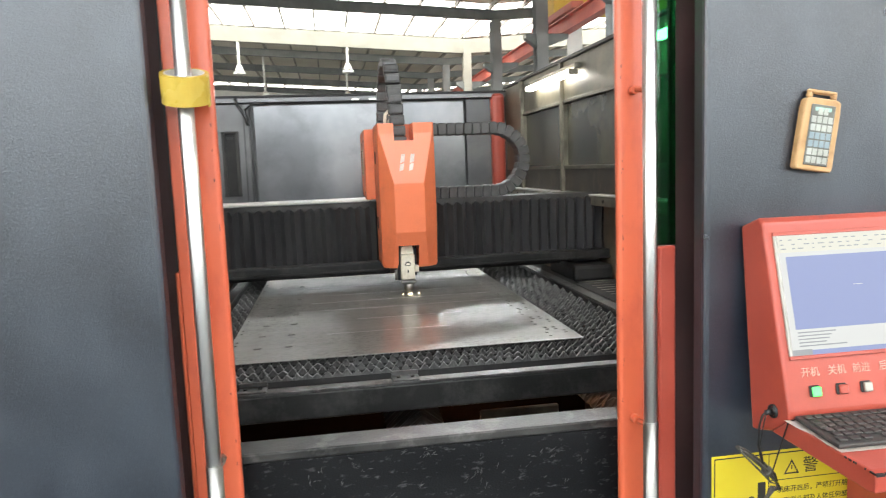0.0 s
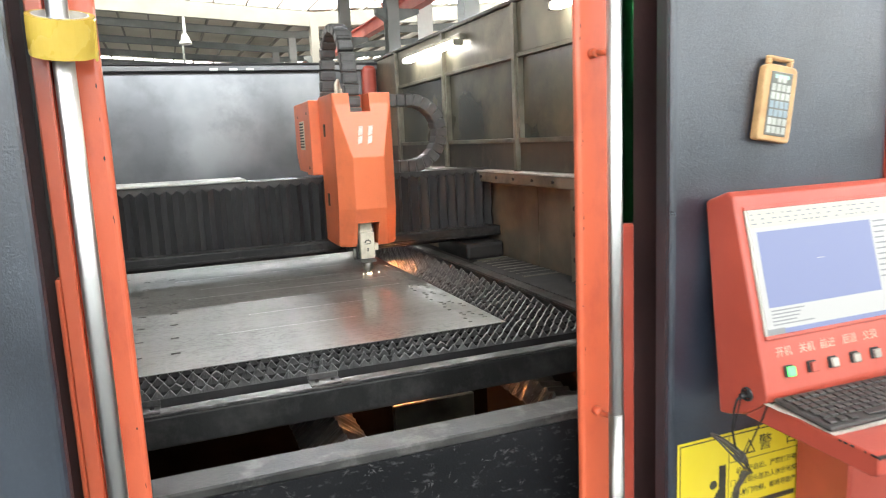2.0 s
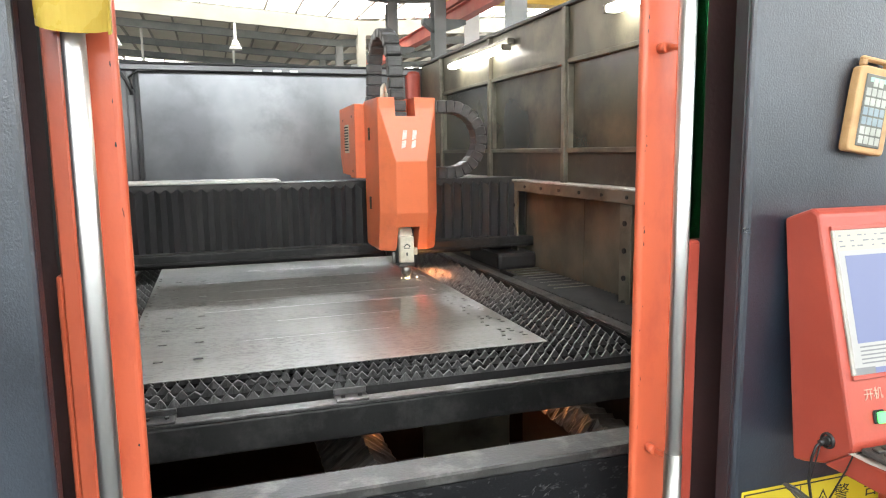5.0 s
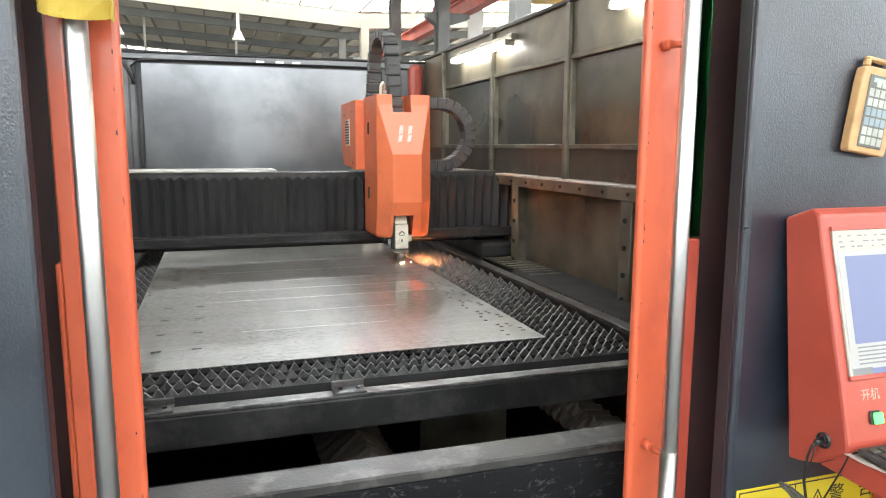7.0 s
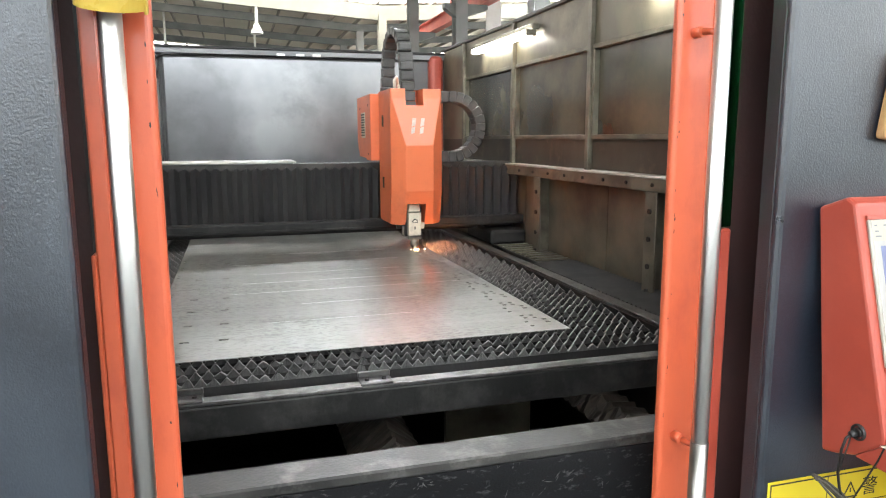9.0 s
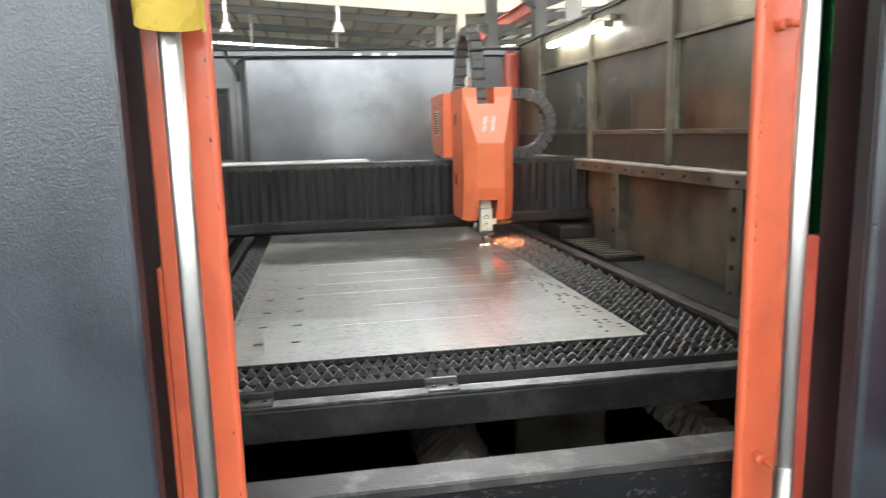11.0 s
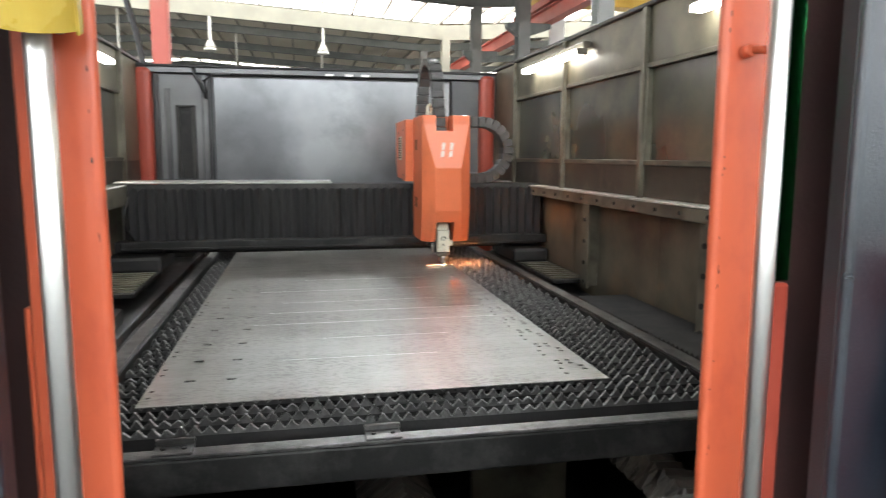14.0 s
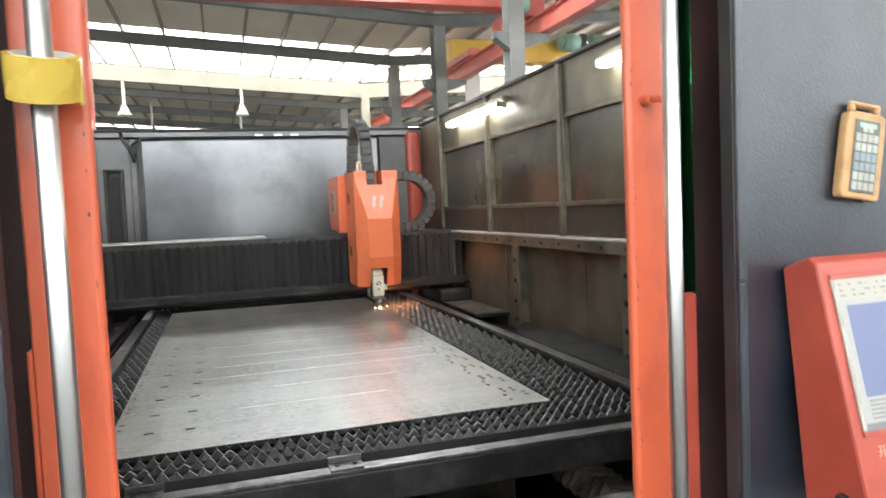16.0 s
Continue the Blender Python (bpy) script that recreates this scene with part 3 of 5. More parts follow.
def back_wall():
    w = thing("wall_back", "grey brushed steel back wall with a lift door", "wall", kind="structure")
    boxpart("backing", WL - 0.05, WR + 0.05, YB + 0.05, YB + 0.08, 1.14, 2.085, "back_dark", w, 0)
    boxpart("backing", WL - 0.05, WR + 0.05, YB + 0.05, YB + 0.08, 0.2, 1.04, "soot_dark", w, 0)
    boxpart("lift_door", -0.805, 0.905, YB - 0.02, YB + 0.03, 1.12, 2.015, "back_grey", w, 0.008, "smooth brushed grey steel door", 2)
    boxpart("side_panel", WL + 0.13, -0.835, YB + 0.005, YB + 0.05, 1.12, 2.03, "back_mid", w, 0.004)
    boxpart("side_panel", 0.925, WR - 0.1, YB + 0.005, YB + 0.05, 1.12, 2.03, "back_dark", w, 0.004)
    boxpart("top_rail", WL, WR, YB - 0.03, YB + 0.05, 2.035, 2.075, "back_mid", w, 0.004)
    boxpart("top_edge", WL, WR, YB - 0.045, YB + 0.06, 2.075, 2.09, "soot_dark", w, 0.002)
    for x in (-0.02, 0.12, 0.24):
        boxpart("label_tag", x, x + 0.06, YB - 0.034, YB - 0.030, 2.036, 2.052, "white_paint", w, 0, "small white tag")
    # Recessed pull handle and a slotted upright on the left panel.
    for x0, x1, z0, z1 in ((-1.06, -1.035, 1.30, 1.80), (-0.955, -0.93, 1.30, 1.80), (-1.06, -0.93, 1.80, 1.815)):
        boxpart("handle_frame", x0, x1, YB - 0.03, YB + 0.01, z0, z1, "soot", w, 0.003)
    boxpart("handle_recess", -1.035, -0.955, YB - 0.004, YB + 0.004, 1.30, 1.80, "soot_dark", w, 0)
    boxpart("handle_slot", -1.025, -0.965, YB - 0.012, YB - 0.004, 1.755, 1.778, "rubber", w, 0.003)
    boxpart("upright", -1.13, -1.095, YB - 0.015, YB + 0.01, 1.25, 1.93, "back_dark", w, 0.003)
    for x in (-1.19, -0.89, -0.85):
        boxpart("upright", x, x + 0.012, YB - 0.01, YB + 0.006, 1.20, 2.03, "back_dark", w, 0.002)
    bm = bmesh.new()
    sweep(bm, [(-0.93, YB - 0.03, 2.07), (-0.92, YB - 0.05, 2.02), (-0.88, YB - 0.06, 1.96), (-0.855, YB - 0.05, 1.90), (-0.85, YB - 0.04, 1.86)], 0.012)
    sweep(bm, [(-0.84, YB - 0.05, 1.90), (-0.86, YB - 0.05, 1.98), (-0.80, YB - 0.05, 2.025), (-0.68, YB - 0.04, 2.03)], 0.008)
    part("hose", bm, "rubber", w, "short black hose", True)
    for x0, x1 in ((-1.33, -1.21), (1.135, 1.25)):
        bm = bmesh.new()
        box(bm, x0, x1, YB - 0.06, YB + 0.045, 0.2, 2.07, 0.04, 4)
        part("corner_post", bm, "red", w, "orange-red painted corner post")
    return w


def front_wall(name, x0, x1, s, label):
    """Black panel of the front: s = 1 when its free edge faces -x."""
    w = thing(name, label, "panel", kind="structure")
    bm = bmesh.new()
    box(bm, x0, x1, YP, YP + 0.022, 0.05, 2.35, 0.012, 3)
    part("face_sheet", bm, "panel", w)
    e = x0 if s > 0 else x1
    xa, xb = sorted((e + 0.004 * s, e + 0.02 * s))
    boxpart("edge_return", xa, xb, YP + 0.02, YP + 0.055, 0.05, 2.35, "panel_edge", w, 0.002)
    return w


side_wall("wall_right", 1, WR)
side_wall("wall_left", -1, WL)
back_wall()
front_wall("wall_front_1", -2.6, -0.573, -1, "black textured sheet-metal front panel")
front_wall("wall_front_2", 0.583, 1.215, 1, "black textured sheet-metal front panel with console")
w3 = front_wall("wall_front_3", 1.36, 2.8, 1, "black textured sheet-metal front panel")
rp = thing("front_post", "orange-red painted steel post between front panels", "post")
bm = bmesh.new()
box(bm, 1.222, 1.354, YP - 0.02, YF, 0.0, 2.4, 0.008, 2)
part("shaft", bm, "red", rp)
for z in (0.75, 1.42, 2.0):
    bm = bmesh.new()
    rod(bm, (1.275, YP - 0.045, z - 0.03), (1.275, YP - 0.045, z + 0.03), 0.016, 14)
    part("hinge", bm, "white_metal", rp, "pale yellow hinge knuckle", True)


def sill():
    w = thing("front_sill", "scratched black sheet-metal sill below the doorway", "sill", kind="structure")
    boxpart("apron", -0.66, 0.70, -0.675, -0.655, 0.05, 0.788, "apron", w, 0.003)
    boxpart("ledge", -0.66, 0.70, -0.68, -0.59, 0.788, 0.811, "ledge", w, 0.004, "rubbed dark steel ledge")
    rnd = random.Random(5)
    bm = bmesh.new()
    for i in range(46):
        # Knocks scraped by sheet corners: short fans of thin strokes, most of them under the ledge.
        cx, cz, a0 = rnd.uniform(-0.44, 0.40), 0.782 - 0.16 * rnd.random() ** 2.2, rnd.uniform(-0.6, 1.7)
        for k in range(rnd.randint(1, 5)):
            x, z = cx + rnd.gauss(0, 0.006), cz + rnd.gauss(0, 0.004)
            a, l, half = a0 + rnd.gauss(0, 0.35), rnd.uniform(0.003, 0.022), rnd.uniform(0.0003, 0.0011)
            dx, dz = l * math.cos(a), l * math.sin(a)
            nx, nz = -half * math.sin(a), half * math.cos(a)
            vs = [bm.verts.new((x + u, -0.6762, min(z + v, 0.786))) for u, v in ((0, 0), (0.5 * dx - nx, 0.5 * dz - nz), (dx, dz), (0.5 * dx + nx, 0.5 * dz + nz))]
            bm.faces.new(vs)
    part("scratches", bm, "frame_top", w, "pale scratches in the paint")


sill()


# ---- sliding doors ----
def sliding_door(s, e, label):
    """Leading stile of an open sliding door with a chrome pull bar; e is its free edge, s = 1 when the door runs off to +x."""
    d = thing("sliding_door", label, "door", "sliding doors")

    def b(name, u0, u1, y0, y1, z0, z1, mat, bev=0.003, lab="", seg=1):
        x0, x1 = sorted((e + s * u0, e + s * u1))
        return boxpart(name, x0, x1, y0, y1, z0, z1, mat, d, bev, lab, seg)
    b("stile", 0.0, 0.082 if s > 0 else 0.062, -0.783, -0.760, 0.10, 2.30, "red_worn", 0.010, "", 4)
    b("rebate", 0.082 if s > 0 else 0.062, 0.106 if s > 0 else 0.074, -0.765, -0.752, 0.10, 2.30, "red_worn", 0.003)
    if s > 0:
        b("outer_stile", 0.106, 0.150, -0.775, -0.752, 0.10, 1.262, "red", 0.005)
        b("viewing_window", 0.104, 0.152, -0.768, -0.760, 1.265, 2.30, "green_glass", 0.0015, "dark green laser-safety glass")
    else:
        b("outer_stile", 0.074, 0.099, -0.782, -0.752, 0.10, 2.30, "red_worn", 0.003)
        b("filler", 0.0992, 0.1065, -0.7815, -0.752, 0.10, 1.268, "red_worn", 0.002)
        # Black strip put in for the shaded gap beside the stile.
        b("gap_strip", 0.0992, 0.107, -0.762, -0.757, 1.27, 2.30, "rubber", 0.001, "black strip standing in for the dark gap")
    b("leaf", 0.152 if s > 0 else 0.100, 0.50, -0.735, -0.720, 0.10, 2.30, "shaded_red", 0.002, "door leaf coloured as red paint in shade")
    xb = e + s * (0.050 if s > 0 else 0.047)
    bm = bmesh.new()
    rod(bm, (xb, -0.842, 0.30), (xb, -0.842, 2.25), 0.0155, 24)
    bar = part("pull_bar", bm, "chrome", d, "polished steel pull bar", True)
    for z in (0.852, 1.626, 2.2):
        bm = bmesh.new()
        xs = e + s * (0.036 if s > 0 else 0.040)
        rod(bm, (xs, -0.781, z), (xs, -0.806, z), 0.010, 16)
        rod(bm, (xs, -0.806, z), (xb, -0.836, z - 0.004), 0.006, 12)
        part("standoff", bm, "red_worn" if s > 0 else "steel_dull", bar, "short red stand-off", True)
    bm = bmesh.new()
    rod(bm, (xb, -0.842, 0.30), (xb, -0.842, 0.862), 0.0172, 24)
    part("sleeve", bm, "steel_dull", bar, "worn dull lower sleeve", True)
    # Dark chips where the paint has gone from the free edge.
    rnd = random.Random(31 + s)
    bm = bmesh.new()
    for i in range(22 if s > 0 else 9):
        z, u, w, k = rnd.uniform(0.5, 2.1), rnd.uniform(0.0075, 0.012), rnd.uniform(0.0006, 0.0016), rnd.uniform(0.0012, 0.006)
        vs = [bm.verts.new((e + s * (u + a * w), -0.7836, z + c * k)) for a, c in ((-1, -0.4), (-0.2, -1), (1, -0.3), (0.6, 0.8), (-0.5, 1))]
        bm.faces.new(vs)
    part("paint_chips", bm, "soot_dark", d, "dark chips in the paint")
    return d


sliding_door(1, 0.421, "orange-red sliding door stile, open, with green window")
sliding_door(-1, -0.464, "orange-red sliding door stile, open, with tape roll")

tape = thing("tape_roll", "roll of amber packing tape hung round the pull bar", "tape")
bm = bmesh.new()
N = 40
rings = []
for r, z in ((0.0385, -0.029), (0.0465, -0.029), (0.047, 0.0), (0.0465, 0.029), (0.0385, 0.029)):
    rings.append([bm.verts.new((r * math.cos(2 * math.pi * i / N), r * math.sin(2 * math.pi * i / N), z)) for i in range(N)])
for a, b_ in zip(rings, rings[1:]):
    for i in range(N):
        bm.faces.new((a[i], b_[i], b_[(i + 1) % N], a[(i + 1) % N]))
part("film", bm, "tape", tape, "glossy amber film")
bm = bmesh.new()
rings = []
for r, z in ((0.0385, -0.0295), (0.0385, 0.0295), (0.036, 0.0295), (0.036, -0.0295)):
    rings.append([bm.verts.new((r * math.cos(2 * math.pi * i / N), r * math.sin(2 * math.pi * i / N), z)) for i in range(N)])
for a, b_ in zip(rings, rings[1:] + rings[:1]):
    for i in range(N):
        bm.faces.new((a[i], a[(i + 1) % N], b_[(i + 1) % N], b_[i]))
part("core", bm, "tape_core", tape, "grey cardboard core", True)
bm = bmesh.new()
box(bm, 0.043, 0.0475, -0.015, 0.0, -0.034, 0.026, 0.001)
part("loose_end", bm, "tape", tape)
tape.matrix_basis = pose(-0.508, -0.845, 1.645, 19, 3, 0)


# ---- operator console ----
def ring(bm, centre, outer, inner, depth, n=24):
    """Flat ring round the x axis."""
    cx, cy, cz = centre
    loops = []
    for r, x in ((outer, cx + 0.001), (outer * 0.95, cx - depth), (inner * 1.1, cx - depth * 1.2), (inner, cx)):
        loops.append([bm.verts.new((x, cy + r * math.cos(2 * math.pi * i / n), cz + r * math.sin(2 * math.pi * i / n))) for i in range(n)])
    for a, b in zip(loops, loops[1:]):
        for i in range(n):
            bm.faces.new((a[i], b[i], b[(i + 1) % n], a[(i + 1) % n]))


def console():
    c = thing("operator_console", "orange-red sheet-metal operator console with lit monitor", "console")
    x0, x1 = 0.668, 1.135
    # Side outline (y, z): back against the panel, sloping front.
    bm = bmesh.new()
    prism(bm, [(YP - 0.055, 0.86), (YP - 0.004, 1.312), (-0.945, 1.335), (-0.962, 1.325), (-1.062, 0.935), (-1.060, 0.920), (-1.004, 0.880), (-0.96, 0.865)], "x", x0, x1)
    bmesh.ops.bevel(bm, geom=bm.edges[:], offset=0.006, segments=2, affect="EDGES", profile=0.5)
    part("housing", bm, "red", c)
    tilt = math.degrees(math.atan2(0.1, 0.39))
    # Local plane: u to the right, v up along the sloping front, w outward.
    F = Matrix.Translation((0, -1.062, 0.935)) @ Matrix.Rotation(radians(90 - tilt), 4, "X")

    def fb(name, u0, u1, v0, v1, w0, w1, mat, bev=0.001, lab="", parent=None):
        bm = bmesh.new()
        box(bm, u0, u1, v0, v1, w0, w1, bev)
        bm.transform(F)
        return part(name, bm, mat, parent or c, lab)
    s = fb("screen", 0.694, 1.100, 0.118, 0.372, 0.0015, 0.003, "screen_white", 0, "lit monitor with drawing software")
    fb("bezel", 0.686, 1.108, 0.110, 0.118, 0.0, 0.005, "red", 0.001)
    fb("bezel", 0.686, 1.108, 0.372, 0.380, 0.0, 0.005, "red", 0.001)
    fb("bezel", 0.686, 0.694, 0.118, 0.372, 0.0, 0.005, "tape_core", 0.001)
    fb("bezel", 1.100, 1.108, 0.118, 0.372, 0.0, 0.005, "red", 0.001)
    fb("toolbar", 0.694, 1.100, 0.335, 0.372, 0.003, 0.0034, "screen_cream", 0, "pale yellow toolbar", s)
    fb("drawing_area", 0.709, 1.028, 0.172, 0.326, 0.003, 0.0036, "screen_blue", 0, "blue drawing window", s)
    fb("taskbar", 0.740, 1.100, 0.118, 0.128, 0.003, 0.0036, "screen_blue", 0, "blue task bar", s)
    fb("taskbar", 0.694, 0.740, 0.118, 0.130, 0.003, 0.0034, "screen_grey", 0, "", s)
    rnd = random.Random(3)
    for v in (0.362, 0.352, 0.343):
        u = 0.70
        while u < 1.065:
            l = rnd.uniform(0.003, 0.014)
            fb("text_bar", u, u + l, v - 0.0012, v + 0.0010, 0.0035, 0.0039, "screen_grey", 0, "", s)
            u += l + rnd.uniform(0.006, 0.022)
    for v in np.arange(0.136, 0.168, 0.007):
        fb("text_bar", 0.712, 0.712 + rnd.uniform(0.03, 0.12), v, v + 0.0025, 0.0035, 0.0039, "screen_grey", 0, "", s)
    for v in np.arange(0.20, 0.33, 0.012):
        fb("text_bar", 1.036, 1.036 + rnd.uniform(0.02, 0.05), v, v + 0.003, 0.0035, 0.0039, "screen_grey", 0, "", s)
    fb("crosshair", 0.858, 0.880, 0.2585, 0.2597, 0.0036, 0.004, "screen_white", 0, "", s)
    # Push buttons and their captions.
    for i, (text, u) in enumerate(zip(("开机", "关机", "前进", "后退", "交换"), (0.733, 0.795, 0.852, 0.915, 0.975))):
        b = fb("push_button", u - 0.0128, u + 0.0108, 0.032, 0.0555, 0.0, 0.005, "rubber", 0.002, "square push button")
        lit = ("led_green", "red", "tray", "tray", "tray")[i]
        fb("button_cap", u - 0.0095, u + 0.0100, 0.033, 0.0525, 0.005, 0.0115, lit, 0.002, "lit green cap" if i == 0 else "", b)
        writing(text, 0.0215, "pale_ink", c, F @ Matrix.Translation((u - 0.004, 0.082, 0.001)), "caption", "worn pale lettering")
    bm = bmesh.new()
    rod(bm, F @ Vector((1.078, 0.05, 0.0)), F @ Vector((1.078, 0.05, 0.02)), 0.022, 20)
    rod(bm, F @ Vector((1.078, 0.05, 0.02)), F @ Vector((1.078, 0.05, 0.032)), 0.028, 20)
    part("stop_button", bm, "red_worn", c, "dark red mushroom button", True)
    # Keyboard tray below, sloping towards the user.
    bm = bmesh.new()
    prism(bm, [(-1.004, 0.879), (-1.058, 0.9205), (-1.284, 0.9138), (-1.296, 0.908), (-1.296, 0.877), (-1.284, 0.872)], "x", x0, x1)
    bmesh.ops.bevel(bm, geom=bm.edges[:], offset=0.004, segments=2, affect="EDGES", profile=0.5)
    part("keyboard_tray", bm, "red", c, "worn orange-red tray with chipped edge")
    # Paint knocked off along the corner of the tray.
    rnd = random.Random(8)
    for i in range(17):
        d = (i / 16) if i > 6 else rnd.uniform(0, 0.55) ** 1.5
        l, w = rnd.uniform(0.003, 0.008), rnd.uniform(0.0008, 0.0026)
        bm = bmesh.new()
        if d < 0.6:
            y = -1.292 + 0.075 * (d / 0.6) ** 1.4
            box(bm, x0 - 0.0006, x0 + w, y - l / 2, y + l / 2, 0.9085 - (y + 1.29) * -0.03, 0.9125 - (y + 1.29) * -0.03, 0.0004)
        else:
            x = x0 + 0.004 + 0.05 * ((d - 0.6) / 0.4) ** 1.5
            box(bm, x - l / 2, x + l / 2, -1.2966, -1.290 + w, 0.9060, 0.9108, 0.0004)
        part("paint_chip", bm, "soot_dark", c, "bare dark chip in the paint")
    bm = bmesh.new()
    ring(bm, (x0 - 0.0005, -1.012, 0.927), 0.0150, 0.0105, 0.004)
    g = part("socket", bm, "rubber", c, "black rubber cable grommet", True)
    bm = bmesh.new()
    rod(bm, (x0 + 0.004, -1.012, 0.927), (x0 - 0.006, -1.012, 0.927), 0.0085, 16)
    rod(bm, (x0 - 0.006, -1.012, 0.927), (x0 - 0.018, -1.010, 0.924), 0.0055, 12)
    part("plug", bm, "rubber", g, "", True)
    bm = bmesh.new()
    box(bm, 0.95, 1.12, -1.03, -0.885, 0.05, 0.866, 0.006)
    part("pedestal", bm, "red", c)
    return F


console()


def keyboard():
    k = thing("keyboard", "black compact computer keyboard on the console tray", "keyboard")
    T = Matrix.Translation((0.669, -1.204, 0.9185)) @ Matrix.Rotation(radians(-1.5), 4, "Z") @ Matrix.Rotation(radians(4.3), 4, "X") @ Matrix.Diagonal((1, 0.91, 0.8, 1))
    bm = bmesh.new()
    box(bm, 0, 0.44, 0, 0.145, 0.0, 0.012, 0.004, 2)
    bm.transform(T)
    part("base", bm, "key", k)
    cap = bmesh.new()
    box(cap, -0.0085, 0.0085, -0.0085, 0.0085, 0, 0.0055, 0.0016)
    me = bpy.data.meshes.new("key")
    cap.to_mesh(me)
    cap.free()
    me.materials.append(M["key"])
    rows = ((0.010, 12, 0.0), (0.030, 14, 0.006), (0.050, 14, 0.003), (0.070, 15, 0.0), (0.090, 15, 0.002), (0.113, 15, 0.0))
    for v, n, off in rows[1:]:
        for i in range(n):
            o = new("key", me)
            o.parent, o.matrix_basis = k, T @ Matrix.Translation((0.018 + off + i * 0.0205, v + 0.012, 0.012))
        for i in range(3):
            o = new("key", me)
            o.parent, o.matrix_basis = k, T @ Matrix.Translation((0.352 + i * 0.0205, v + 0.012, 0.012))
    for u, l in ((0.018, 1), (0.044, 1), (0.07, 1), (0.16, 6.5), (0.25, 1), (0.276, 1), (0.302, 1)):
        o = new("key", me)
        o.parent, o.matrix_basis = k, T @ Matrix.Translation((u, 0.020, 0.012)) @ Matrix.Diagonal((l, 1, 1, 1))
    p = thing("paper_sheet", "creased sheet of white paper under the keyboard", "paper")
    bm = bmesh.new()
    P = Matrix.Translation((0.656, -1.213, 0.9166)) @ Matrix.Rotation(radians(1.7), 4, "X")
    vs = []
    for i in range(7):
        for j in range(5):
            u, v = i / 6 * 0.40, j / 4 * 0.150
            lift = 0.004 * max(0, 1 - u / 0.06) * (j / 4) + 0.0004 * math.sin(37 * u + 2 * j)
            vs.append(bm.verts.new(P @ Vector((u + 0.012 * (1 - j / 4) * (1 - i / 6) + 0.006 * (j == 2) * (i == 0), v - 0.004 * math.sin(9 * u), lift + 0.0006))))
    for i in range(6):
        for j in range(4):
            bm.faces.new((vs[i * 5 + j], vs[(i + 1) * 5 + j], vs[(i + 1) * 5 + j + 1], vs[i * 5 + j + 1]))
    bmesh.ops.solidify(bm, geom=bm.faces[:], thickness=0.0006)
    part("leaf", bm, "paper", p)


keyboard()


def cables():
    c = thing("cable_bundle", "thin black console cables tied in a loose bundle", "cable")
    y = -1.0
    bm = bmesh.new()
    sweep(bm, [(0.652, -1.010, 0.924), (0.645, -1.008, 0.918), (0.641, -1.004, 0.895), (0.642, y, 0.850), (0.650, y, 0.815), (0.666, y, 0.782)], 0.0026)
    sweep(bm, [(0.653, -1.010, 0.922), (0.648, -1.012, 0.912), (0.646, -1.006, 0.880), (0.648, -0.996, 0.845), (0.660, -0.996, 0.795)], 0.0014)
    part("lead", bm, "rubber", c, "", True)
    bm = bmesh.new()
    sweep(bm, [(0.700, -1.072, 0.926), (0.676, -1.069, 0.927), (0.664, -1.066, 0.921), (0.662, -1.058, 0.895), (0.668, -1.030, 0.840), (0.676, y, 0.785), (0.684, y, 0.760)], 0.0016)
    part("lead", bm, "rubber", c, "", True)
    rnd = random.Random(2)
    for i in range(9):
        bm = bmesh.new()
        d, e = rnd.uniform(-0.008, 0.008), rnd.uniform(-0.008, 0.008)
        sweep(bm, [(0.592 + abs(d) * 0.6, y + e, 0.846 + d * 0.5), (0.612 + d * 0.5, y + e, 0.834 + d * 0.7), (0.650 + d, y + e, 0.800 + d),
                   (0.676 + d, y + e, 0.772 + d), (0.692 + d * 0.7, y + e, 0.750 - d), (0.672 + e, y + d, 0.742 + e), (0.656 + d, y + e, 0.715), (0.652 - d, y + e, 0.672 - e)], 0.0021)
        part("strand", bm, "cord", c, "", True)
    bm = bmesh.new()
    rod(bm, (0.660, y, 0.791), (0.667, y, 0.784), 0.0125, 14)
    part("tie", bm, "cord", c, "", True)


cables()


